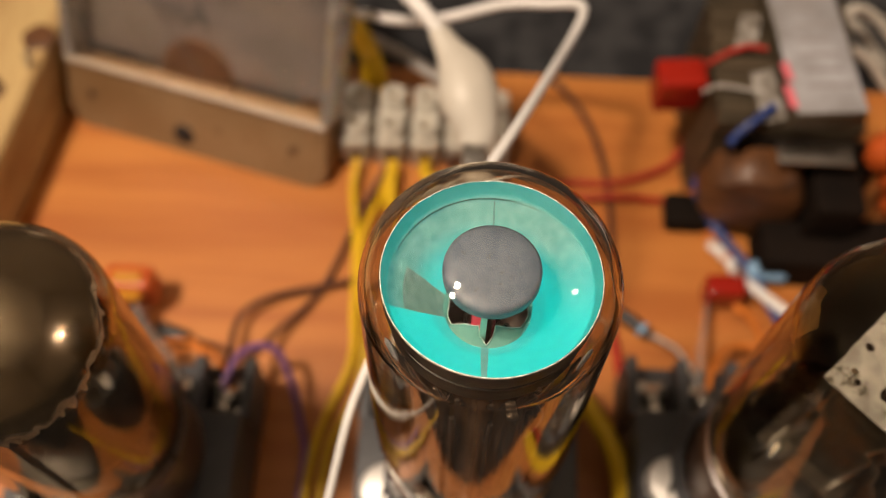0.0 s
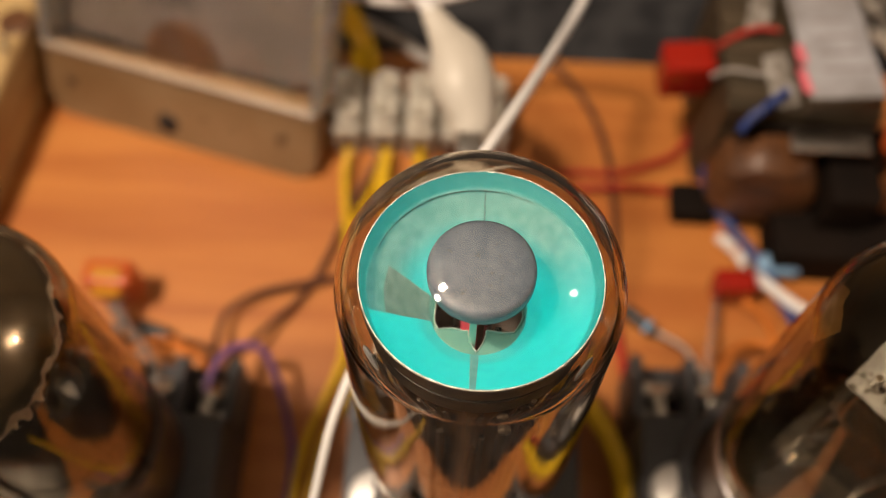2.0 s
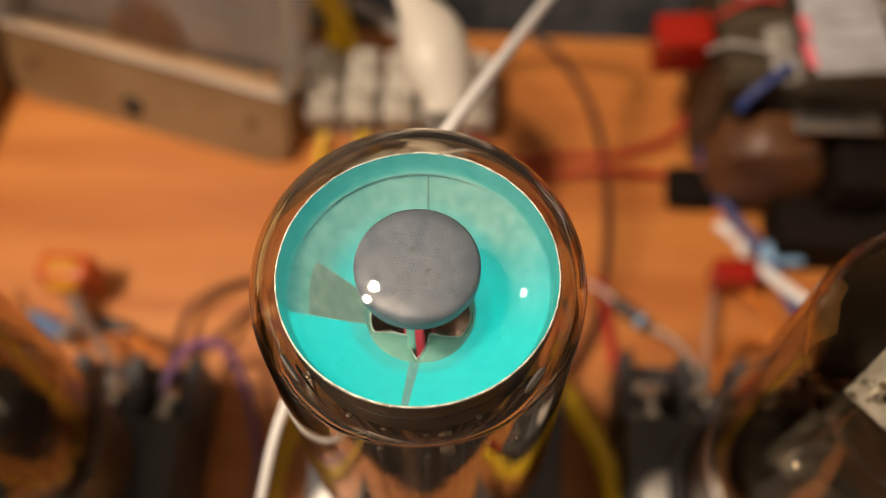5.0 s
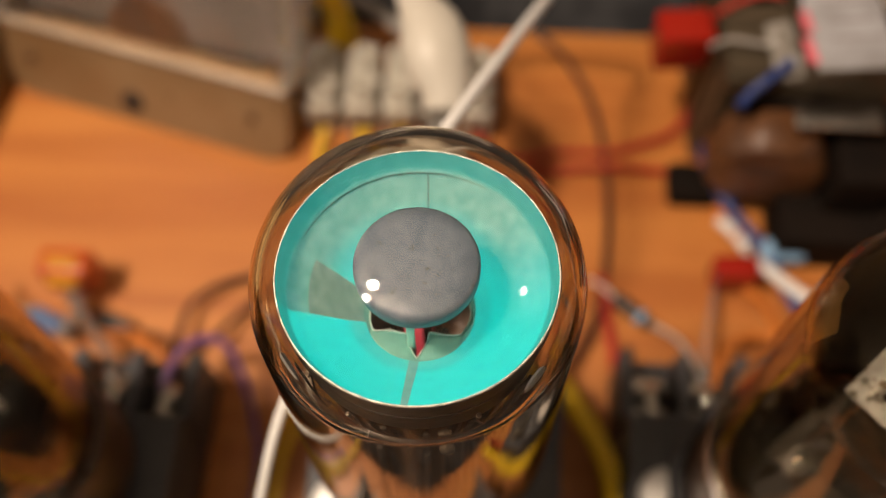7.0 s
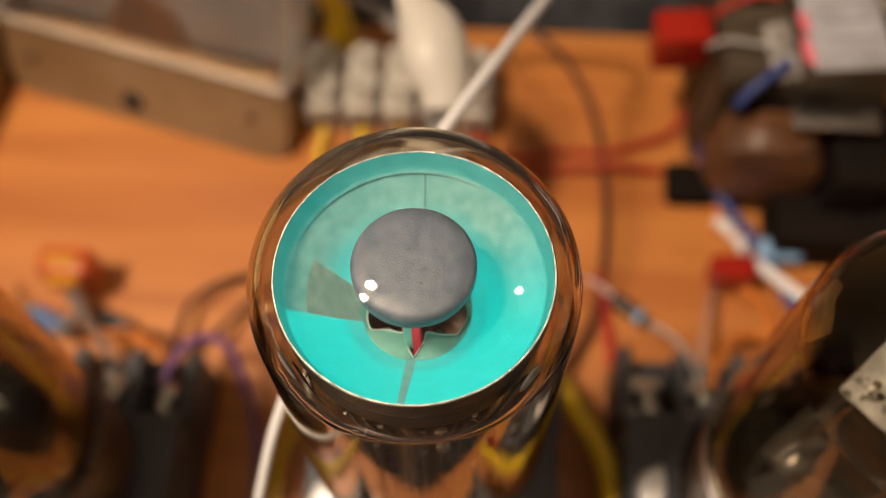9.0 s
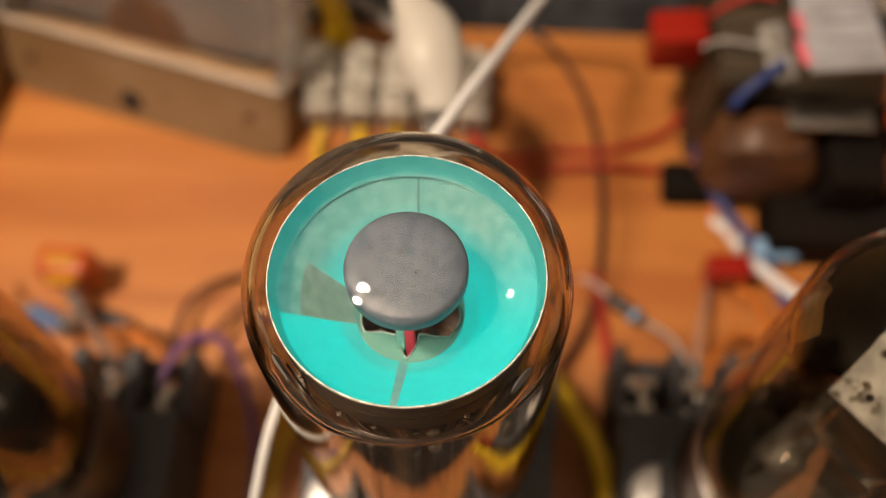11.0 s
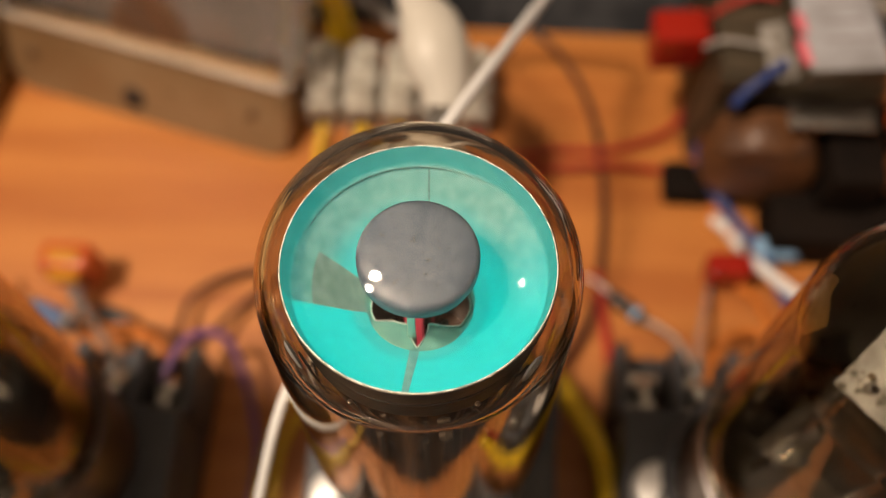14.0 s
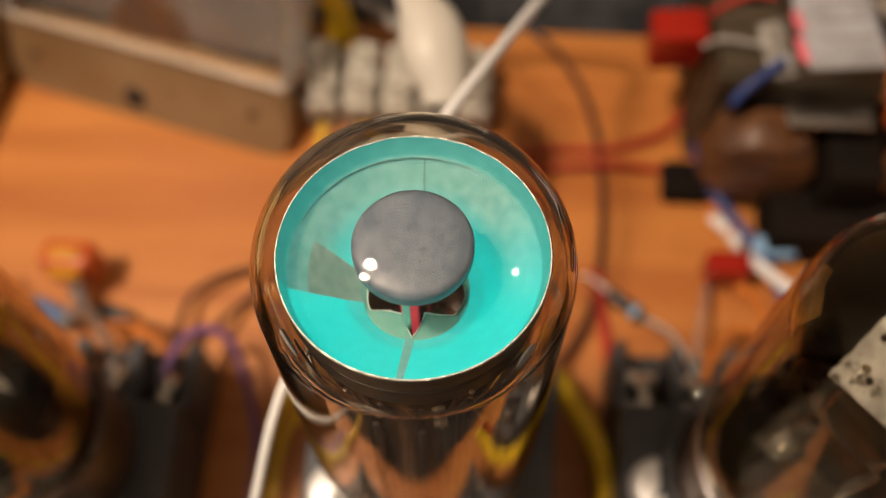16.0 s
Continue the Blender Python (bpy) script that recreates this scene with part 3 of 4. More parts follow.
part("anode_cylinder", pleated(10.6, 50, 91.2, 15, 0.75), PLATEB, eye_tube, "blackened anode with pressed vertical folds", sharp=50)
part("tie_wire", sweep([(12.6 * math.cos(radians(a)), 12.6 * math.sin(radians(a)), 68.0 - 0.25 * (a + 100)) for a in range(-127, -76, 5)], 0.12, 6, 3), STEEL, eye_tube, "thin bright tie wire")
part("insulating_bead", move(lathe([(0, 0.7), (0.45, 0.6), (0.65, 0), (0.45, -0.6), (0, -0.7)], 16), tr(3.2, -12.3, 92.0, 0, 80, 10)), ANODE, eye_tube, "dark bead under the target")
for s in (-1, 1):
    part("anode_fin", box(s * 8.9 - (2.4 if s < 0 else 0), s * 8.9 + (2.4 if s > 0 else 0), -0.2, 0.2, 53, 79, 0.1), ANODE, eye_tube)
    part("side_tab", move(lathe([(0, 0.25), (1.1, 0.22), (1.4, 0), (1.1, -0.2), (0, -0.25)], 20), tr(s * 10.6, -8.4, 98.6, 90, 0, s * 52) @ Matrix.Diagonal((0.95, 1.75, 1, 1))), MICA, eye_tube, "oval metal spring tab")
    part("strap", move(box(-0.9, 0.9, -0.12, 0.12, 0, 11, 0.05), tr(s * 9.9, -8.3, 86.5, 0, 0, s * 50)), PLATEM, eye_tube)
for k, a in enumerate((-147, -118, -61, -33)):
    ca, sa = math.cos(radians(a)), math.sin(radians(a))
    part("weld_bead", move(lathe([(0, 0.35), (0.28, 0.25), (0.3, 0), (0.28, -0.25), (0, -0.35)], 10), tr(ca * 12.5, sa * 12.5, 91.5 + (k * 37 % 5) * 0.9)), ANODE, eye_tube)
    part("spring_wire", sweep([(ca * 11.6, sa * 11.6, 78), (ca * 12.6, sa * 12.6, 83), (ca * 12.7 - sa, sa * 12.7 + ca, 88), (ca * 12.0, sa * 12.0, 92)], 0.16, 6), STEEL, eye_tube)
for a in (-165, -140, -108, -84, -58, -30, -12):
    ca, sa = math.cos(radians(a)), math.sin(radians(a))
    part("support_rod", sweep([(ca * 11.0, sa * 11.0, 48), (ca * 11.1, sa * 11.1, 66), (ca * 11.0, sa * 11.0, 85)], 0.34, 8), ANODE, eye_tube, "dark upright electrode rod")
part("getter_ring", move(sweep([(7, 0, 0), (5, 5, 0), (0, 7, 0), (-5, 5, 0), (-7, 0, 0), (-5, -5, 0), (0, -7, 0), (5, -5, 0), (7, 0, 0)], 0.35, 8), tr(0, 0, 86)), STEEL, eye_tube)

# silvered tube
lx, ly = -61.8, -3.1
left_tube = thing("silvered_tube", (lx, ly, 0), "glass tube with dark silvered getter dome and flaky edge", "tube")
glass_bulb(left_tube, 15.0, 40, 84, 12.0, 12.8, SMOKED)
tube_base(left_tube, 26.6, 43, 14.2)


def getter_shell(edge_z, rs, zs, rise, jitter, band=None):
    """Mirror film just inside the dome with an uneven lower border; band gives only the border."""
    n = 300
    bm = bmesh.new()
    rows = []
    steps = 12
    for k in range(steps + 1):
        row = []
        for i in range(n):
            a = 2 * math.pi * i / n
            e = edge_z + 1.2 * math.cos(a) + 3.2 * math.sin(a) + jitter * noise.noise((math.cos(a) * 3, math.sin(a) * 3, 1.7)) + jitter * 0.7 * max(0, noise.noise((math.cos(a) * 9, math.sin(a) * 9, 4.2)))
            top = zs + rise
            if band:
                spike = 3.4 * max(0, noise.noise((math.cos(a) * 14, math.sin(a) * 14, 3.3)) - 0.22) ** 0.8
                thick = 0.18 + 1.3 * band * max(0, 0.25 + noise.noise((math.cos(a) * 5, math.sin(a) * 5, 9.1)))
                z = e - spike + (spike + thick) * k / steps
            else:
                z = e + (top - e) * math.sin(math.pi / 2 * k / steps)
            q = max(0.0, 1 - (max(0.0, z - zs) / rise) ** 2)
            r = rs * math.sqrt(q)
            row.append(bm.verts.new((r * math.cos(a) * MM, r * math.sin(a) * MM, z * MM)))
        rows.append(row)
    for a, b in zip(rows, rows[1:]):
        for i in range(n):
            bm.faces.new((a[i], a[(i + 1) % n], b[(i + 1) % n], b[i]))
    bmesh.ops.remove_doubles(bm, verts=bm.verts, dist=1e-6)
    return bm


film_p = part("getter_film", getter_shell(85.0, 13.9, 84, 10.9, 1.6), GETTER, left_tube, "dark mirror-like getter film", sharp=180)
edge_p = part("getter_edge", getter_shell(85.0, 14.0, 84, 11.0, 1.6, 1.3), FLAKE, left_tube, "silvery flaking getter border", sharp=180)
part("anode_cylinder", lathe([(0, 50), (9.4, 50), (9.8, 50.6), (9.8, 81.4), (9.4, 82.0), (0, 82.0)], 48), PLATEM, left_tube, "blackened anode cylinder")
part("mica_spacer", lathe([(2, 82.4), (12.0, 82.4), (12.0, 82.9), (2, 82.9)], 40), MICA2, left_tube)
part("mica_spacer", lathe([(2, 48), (12.6, 48), (12.6, 48.6), (2, 48.6)], 40), MICA2, left_tube)


def inner_film(r, a0, a1, z0, z1, seed, zs):
    """Thin ragged dark film added inside a bulb's wall over a sector, to darken the view through it."""
    bm = bmesh.new()
    n, m = 140, 28
    rows = []
    for k in range(m + 1):
        row = []
        for i in range(n + 1):
            u = i / n
            lo = z0 + 3 * noise.noise((u * 6, seed, 0.3))
            hi = z1 + 5 * noise.noise((u * 5, seed, 7.1)) + 1.2 * noise.noise((u * 23, seed, 2.1))
            v = k / m
            a = radians(a0 + (a1 - a0) * u + 9 * noise.noise((v * 4, seed, u * 2)) + 6 * noise.noise((v * 11, seed + 5, u * 3)))
            rows_z = lo + (hi - lo) * v
            rr = r * math.sqrt(1 - (max(0.0, rows_z - zs) / 12.5) ** 2)
            row.append(bm.verts.new((rr * math.cos(a) * MM, rr * math.sin(a) * MM, rows_z * MM)))
        rows.append(row)
    for a, b in zip(rows, rows[1:]):
        for i in range(n):
            bm.faces.new((a[i], a[i + 1], b[i + 1], b[i]))
    return bm


part("inner_film", inner_film(13.9, -20, 175, 46, 62, 3.7, 82), DARKFILM, left_tube, "added dark film inside the glass", sharp=180)
for a in (-80, -30, 25, 160):
    part("support_rod", sweep([(12.4 * math.cos(radians(a)), 12.4 * math.sin(radians(a)), 42), (12.4 * math.cos(radians(a)), 12.4 * math.sin(radians(a)), 84)], 0.5, 8), PLATEM, left_tube)

# clear tube with square mica
rx_, ry_ = 53.5, -1.0
right_tube = thing("clear_tube", (rx_, ry_, 0), "clear glass tube with square speckled mica spacer", "tube")
glass_bulb(right_tube, 15.6, 40, 88, 12.0, 12.8, SMOKED)
tube_base(right_tube, 26.6, 43, 14.2)
sq = [(-9.6, -1), (0.5, 9.2), (10.5, -1), (0.5, -11.2)]
part("mica_spacer", plate(sq, 81.6, 82.2, 0.12), MICA, right_tube, "speckled silvery square mica plate", smooth=False)
part("mica_spacer", plate(sq, 55.6, 56.2, 0.12), MICA2, right_tube, "dull square mica plate", smooth=False)
part("inner_film", inner_film(14.3, -35, 172, 44, 90, 8.2, 86), DARKFILM, right_tube, "added dark film inside the glass", sharp=180)
part("anode_box", move(box(-5.2, 5.2, -5.2, 5.2, 56.4, 80.8, 1.8), tr(0.5, -1, 0, 0, 0, 45)), PLATEM, right_tube, "dark anode box")
for fx, fy, fr in ((-5.4, -1.6, 0.45), (-1.6, -3.2, 1.0), (-0.4, -1.8, 0.8), (-3.0, 3.4, 0.5), (3.6, -4.0, 0.6)):
    part("hole", move(lathe([(0, 0.03), (fr, 0.03), (fr * 1.1, 0)], 14, 0.3), tr(fx, fy, 82.2)), BOBBIN, right_tube, "dark punched hole")
part("rivet", lathe([(0, 83.0), (0.7, 82.9), (0.9, 82.2)], 16), STEEL, right_tube)
for a in range(4):
    cx, cy = (0.5 + 7.0 * math.cos(radians(90 * a)), -1 + 7.0 * math.sin(radians(90 * a)))
    part("support_rod", sweep([(cx, cy, 42), (cx, cy, 84.5)], 0.45, 8), STEEL, right_tube)

cam.data.dof.focus_object = bowl

# ---- panel meter leaning back ----
meter = thing("panel_meter", (-68.5, 77.5, 0), "clear plastic milliampere panel meter leaning back on board", "meter")
meter.rotation_euler = (radians(65), 0, math.atan2(-17, 65))
# local: x along the face, y up the face, z out of the face
part("case_back", move(lathe([(0, -30), (23, -30), (25, -28), (25, -11.5), (0, -11.5)], 48), tr(0, 33, 0)), BAKE, meter, "round black rear housing")
part("strip", plate(rounded(-33.5, 33.5, 0, 17.4, 4.0), -11, 0, 0.9), FROST, meter, "frosted lower strip with a dark adjuster")
for s in (-1, 1):
    part("cover_side", box(s * 33.5 - (2.2 if s > 0 else 0), s * 33.5 + (2.2 if s < 0 else 0), 18.1, 62, -11, 0.6, 0.8, 3), CLEAR, meter, "clear cover side")
part("cover_top", box(-33.5, 33.5, 62.1, 64.3, -11, 0.6, 0.8, 3), CLEAR, meter)
cov = part("cover_front", box(-31.2, 31.2, 19.7, 61.9, -0.6, 0.5, 0.3), WINDOW, meter, "clear front window")
cov.visible_shadow = False
part("ridge", sweep([(-32.5, 17.7, 0.3), (0, 17.7, 0.3), (32.5, 17.7, 0.3)], 0.9, 10), RIDGE, meter, "pale moulded ridge")
dial = part("dial_plate", box(-30.5, 30.5, 19.5, 61, -10.4, -9.6, 0.2), DIAL, meter, "greyish-mauve dial plate")
part("adjuster", move(lathe([(0, 0.5), (1.4, 0.5), (2.3, 0.2), (2.6, 0), (2.6, -0.5)], 24), tr(-3, 5.0, 0.1)), BLACKW, meter, "dark zero adjuster")
for s in (-1, 1):
    part("cover_screw", move(lathe([(0, 0.3), (0.9, 0.25), (1.1, 0), (1.1, -0.4)], 16), tr(s * 26 - 1, 9.2, 0.1)), BASEB, meter)
part("coil_hump", move(lathe([(0, 1.4), (6, 1.2), (8.2, 0.8), (8.7, 0)], 36), tr(-3.4, 18.6, -9.6)), BASEB, meter, "dark moving-coil hump")
part("needle", move(box(-0.25, 0.25, 0, 31, 0, 0.3, 0), tr(0, 20, -5, 0, 0, 38)), INK, meter, smooth=False)
part("unit_letters", move(letters("mA", 8.5), tr(-6.5, 29.5, -9.5)), INK, meter, "printed unit letters", smooth=False)


def arc_band(r, w, a0, a1):
    bm = bmesh.new()
    prev = None
    for k in range(41):
        a = radians(a0 + (a1 - a0) * k / 40)
        pr = [bm.verts.new(((r + d) * math.cos(a) * MM, (20 + (r + d) * math.sin(a)) * MM, -9.5 * MM)) for d in (0, w)]
        if prev:
            bm.faces.new((prev[0], pr[0], pr[1], prev[1]))
        prev = pr
    return bm


part("scale_arc", arc_band(31, 0.5, 40, 140), INK, meter, "printed scale arc", smooth=False)
for k in range(11):
    a = 42 + 9.6 * k
    part("scale_mark", move(box(31.5, 34.5 if k % 5 else 36, -0.2, 0.2, -0.03, 0.03, 0), tr(0, 20, -9.5, 0, 0, a)), INK, meter, smooth=False)

# ---- terminal strip ----
strip = thing("terminal_strip", (-12.8, 86, 0), "milky nylon five-way screw terminal strip on board", "terminal strip")
for k in range(5):
    cx = -16.4 + 8.2 * k
    pole = part("pole", box(cx - 3.3, cx + 3.3, -8.5, 8.5, 0, 9.5, 0.9, 3), NYLON, strip, "milky nylon terminal pole")
    part("web", box(cx - 4.1, cx + 4.1, -2.5, 2.5, 0, 5, 0.4), NYLON, strip)
    for s in (-1, 1):
        part("screw_tower", move(lathe([(1.0, 9.6), (1.1, 11.6), (1.9, 12.3), (2.7, 12.1), (3.1, 11.4), (3.2, 8.8)], 24), tr(cx, s * 4.2, 0)), NYLON, strip)
        part("screw", move(lathe([(0, 10.9), (0.9, 10.8), (1.05, 10.2)], 16), tr(cx, s * 4.2, 0)), BRASS, strip, "brass clamp screw")
        part("mouth", move(lathe([(0, 0), (1.9, 0.0), (1.9, 0.3)], 20), tr(cx, s * 8.6, 4.6, 90 * s, 0, 0)), BROWN, strip)

# ---- plug and cables in the air ----
plug = thing("cable_plug", (-2, 53, 45), "cream moulded cable plug hanging above the terminals", "plug")
part("body", sweep([(0.5, 2, 0), (0.5, 5, 1.5), (-1, 10, 3.5), (-2.5, 15, 5), (-5.5, 19.5, 6.5), (-8, 23, 8)], [3.4, 4.3, 5.8, 5.2, 3.0, 2.0], 20, 10, 0.75), CREAM, plug)
part("cable", sweep([(-7.5, 22.5, 7.8), (-13, 28, 10), (-22, 38, 8), (-30, 52, -10), (-38, 70, -62)], 1.6, 12), WHITE, plug, "white round cable")
part("metal_tip", box(-1.8, 2.8, -3.5, 2.6, -2.0, 1.6, 0.4), STEEL, plug, "metal contact shell")
part("lead", sweep([(0.5, -3, 0), (0.8, -5, -10), (-2, -2, -26), (-4, 18, -36), (-5, 24, -40)], 0.9, 8), BROWN, plug)

tagged(part("white_cable", sweep([(-110, 300, -18.8), (-70, 190, -10), (-42, 116, 18), (-25, 98, 30), (-11, 89.5, 40), (3, 90, 45), (12, 89, 47), (17.6, 87.6, 49), (18.6, 84, 50.2), (15.2, 74, 52.5), (3.2, 37, 75), (-7.8, 17.5, 74), (-16.7, 0, 66), (-21, -15, 55), (-30, -50, 20), (-40, -90, -10), (-60, -150, -18.9), (-80, -190, -18.9)], [1.1] * 8 + [0.88] * 3 + [0.66] * 7, 12), WHITE, None), "thin white cable arching over the board", "cable")
tagged(part("grey_cable", sweep([(-120, 170, -18.5), (-60, 116, -2), (-34, 110, 8), (-23, 106, 9), (-14, 99, 10.5), (-8, 96, 9), (-3, 93, 7)], 1.5, 10), GREYC, None), "pale grey cable running to the terminal strip", "cable")

# ---- yellow leads ----
G = "leads on the board"
wire("yellow_lead", [(-27.5, 93, 5), (-27.5, 97, 14), (-28.5, 96, 22), (-33, 99, 31), (-40, 108, 28), (-60, 140, -5), (-70, 170, -19)], 1.7, YELLOW, "thick yellow lead rising behind the terminals", G)
wire("yellow_lead", [(-24, 93, 5), (-25, 97, 13), (-28, 99, 22), (-35, 104, 29), (-45, 118, 20), (-70, 160, -18)], 1.5, YELLOW, "thick yellow lead rising behind the terminals", G)
wire("yellow_lead", [(-28.6, 76, 4.6), (-29, 68, 3), (-27, 54, 2), (-26, 38, 2), (-25.5, 26, 2), (-31, 8, 2), (-32, -10, 2), (-31, -30, 2), (-30, -40, 2), (-29.5, -48, 2)], 0.9, YELLOW, "yellow lead from the terminals along the board", G)
wire("yellow_lead", [(-20.5, 76, 4.6), (-22, 68, 3), (-25.5, 56, 4.5), (-25, 44, 5), (-22.6, 32, 4), (-24, 18, 2.4), (-28, 6, 4.5), (-29, -12, 3)], 0.8, YELLOW, "yellow lead from the terminals along the board", G)
wire("yellow_lead", [(-20, 75.5, 5), (-20, 66, 4), (-17, 52, 3), (-12, 38, 3), (-8, 26, 6)], 1.4, YELLOW, "yellow lead from the terminals along the board", G)
wire("yellow_lead", [(-12.3, 76, 4.6), (-12, 71, 7), (-6, 69, 6), (2, 64, 3), (8, 50, 2)], 1.2, YELLOW, "yellow lead from the terminals along the board", G)
wire("yellow_sleeve", [(8, 28, 12), (17, 23, 14), (23, 16, 14), (28, 9, 12.5), (30.5, 2, 11), (31, -8, 8), (31, -25, 4), (31, -36, 2.6)], 2.0, YELLOW, "thick yellow sleeve looping beside the socket", G)
# ---- other leads ----
wire("brown_lead", [(-48, 12.5, 14), (-48.4, 18, 13), (-51, 27, 6), (-50, 35, 4), (-44, 40, 3), (-34, 43, 2.6), (-22, 46, 2), (-10, 44, 2), (2, 30, 5)], 0.68, BROWN, "thin dark brown lead curling to the socket", G)
wire("brown_lead", [(-46.4, 13, 14), (-46.4, 20, 11), (-42, 31, 4), (-35, 41, 1.2), (-31, 50, 1.2), (-28, 60, 1.2), (-24, 70, 3), (-20.4, 76, 4.6)], 0.68, BROWN, "thin dark brown lead curling to the terminals", G)
wire("purple_lead", [(-48.2, 11.6, 14.5), (-48.4, 16, 16), (-45.5, 22, 16), (-40, 23.4, 14), (-36.4, 18, 9), (-34, 10, 4), (-33, 2, 1.6), (-34, -30, 1.2)], 0.78, PURPLE, "purple lead looping out of the socket", G)
wire("brown_lead", [(16, 106, 1.1), (20, 103, 1.1), (26.5, 93, 1.1), (30.5, 80, 1.1), (31.8, 66, 1.1), (31.6, 52, 1.1), (29.6, 38, 1.2), (25, 28, 4), (17, 18, 12)], 0.8, BROWN, "brown lead lying along the board", G)
wire("red_lead", [(4, 76, 4.6), (5, 73, 3), (12, 72.5, 1.2), (21, 74.5, 1.2), (32, 75, 1.2), (41, 78, 1.2), (48, 83, 1.6), (51, 92, 4), (52, 97, 9)], 0.9, REDW, "thin red lead from terminals to the transformer", G)
wire("red_lead", [(4.6, 75.6, 5), (9, 70, 1.2), (18, 70, 1.2), (33, 70.5, 3.0), (44, 71, 1.2), (54, 70, 3)], 0.8, REDW, "thin red lead from terminals to the transformer", G)
wire("black_lead", [(35.4, 31, 1.1), (35, 27, 1.2), (33.4, 12, 2), (32.3, 0, 6), (32, -14, 4), (33, -35, 1.3)], 1.1, BLACKW, "black lead beside the socket", G)
wire("red_lead", [(30.5, 46, 1.1), (31.4, 38, 1.2), (33, 25, 1.6), (34.6, 10, 3), (34.6, -14, 6), (35, -35, 1.3)], 1.0, REDW, "dark red lead beside the socket", G)
wire("blue_lead", [(56, 80, 20), (52, 75, 14), (50.5, 71, 9), (54, 65, 5), (58, 59, 4), (62, 53, 4), (66, 44, 4), (69, 36, 5), (70, 26, 9), (67, 18, 13)], 1.2, BLUEW, "blue lead from transformer to the socket", G)
wire("orange_lead", [(52, 76, 8), (50, 72, 4), (53, 66, 1.4), (56, 60, 1.4), (58, 55, 4)], 1.0, ORANGEW, "orange lead beside the transformer", G)
wire("white_lead", [(54.5, 59.5, 2), (56.5, 57, 3), (58.5, 54.5, 3), (59.5, 53, 2)], 1.2, WHITE, "short white sleeved lead", G)
wire("white_lead", [(59.5, 51, 2), (62, 48, 5), (65.5, 44.5, 5.5), (69, 41.5, 6), (72, 40, 6.5)], 1.2, WHITE, "short white sleeved lead", G)


# ---- small parts ----
def box_capacitor(name, place, turn, size, mat, label, legs=6.0):
    c = thing(name, place, label, "capacitor")
    c.rotation_euler = [radians(a) for a in turn]
    w, d, h = size
    part("body", box(-w / 2, w / 2, -d / 2, d / 2, legs, legs + h, 1.3, 4), mat, c)
    for s in (-1, 1):
        part("leg", sweep([(s * w * 0.3, 0, 0), (s * w * 0.31, 0, legs * 0.5), (s * w * 0.3, 0, legs + 0.5)], 0.35, 6), STEEL, c)
    return c


box_capacitor("film_capacitor", (42.6, 84.8, 18), (0, 0, 6), (10.6, 7.6, 10.0), REDCAP, "glossy red film capacitor beside the transformer", 5)
box_capacitor("film_capacitor", (55.5, 46, 0), (0, 0, 2), (8.6, 5.0, 7), REDCAP, "small dark red film capacitor on the board", 2.5)
amber = thing("disc_capacitor", (-73.8, 38.2, 0), "amber and orange lacquered capacitor on bent legs", "capacitor")
part("shell", box(-5.2, 5.2, -2.6, 3.6, 3.0, 12.6, 1.9, 4), ORCAP, amber, "orange-red dipped shell")
part("body", move(box(-3.1, 3.1, -3.2, 3.2, -0.9, 0.9, 0.8, 4), tr(0, -1.3, 11.4, 40, 0, 0)), YCAP, amber, "amber rounded face")
part("leg", sweep([(-2, -1, 4), (-1.5, -3, 3), (1, -6, 4), (2.5, -9, 7)], 0.5, 8), STEEL, amber)
part("leg", sweep([(2, -1, 4), (3, -4, 5), (5, -8.5, 7.6), (12, -16.5, 11), (16.5, -23, 14.2)], 0.5, 8), STEEL, amber)
wire("clear_sleeve", [(-72.6, 34.6, 6), (-70.6, 31, 7.4), (-67, 27, 8), (-62, 20, 11), (-57.5, 13.0, 14.2)], 0.9, CLEAR, "clear plastic sleeve on a capacitor leg", G)
wire("clear_sleeve", [(-74, 34, 5), (-71.5, 31, 6), (-70, 28.6, 8.6), (-71.6, 27, 10)], 0.85, CLEAR, "clear plastic sleeve on a capacitor leg", G)
banded = thing("resistor", (-76.5, 28.5, 0), "glassy resistor with a blue band on tinned leads", "resistor")
part("body", sweep([(-4.6, 2, 6), (-3.6, 1.5, 6), (3.6, -1.5, 6), (4.6, -2, 6)], [1.1, 1.9, 1.9, 1.1], 16), CLEAR, banded, "pale glassy body")
part("band", sweep([(-3.0, 1.25, 6), (-1, 0.42, 6), (1, -0.42, 6), (3.0, -1.25, 6)], 2.0, 16), LBLUE_DARK, banded, "dull blue band")
part("lead", sweep([(-4.4, 1.9, 6), (-8, 4, 5), (-10, 7, 2), (-10.5, 9, 0.4)], 0.45, 6), STEEL, banded)
part("lead", sweep([(4.4, -1.9, 6), (7, -3, 7), (9.5, -6.5, 10), (10.5, -12, 13)], 0.45, 6), STEEL, banded)
wire("copper_lead", [(-66.5, 15, 13.4), (-67, 21, 12), (-64, 26, 8), (-59, 27, 6), (-56, 23, 9), (-55.5, 17, 13)], 0.55, ORANGEW, "bare copper lead looping over the socket", G)
wire("copper_lead", [(-62, 16, 13.4), (-63, 22, 10), (-59, 25, 7), (-54, 24, 9), (-50, 19, 13)], 0.55, ORANGEW, "bare copper lead looping over the socket", G)
# dark body also fills in for the disc capacitor's shadow on the board
coil_n = thing("resistor", (-64.5, 30, 0), "small dark resistor, partly standing in for the capacitor's shadow", "resistor")
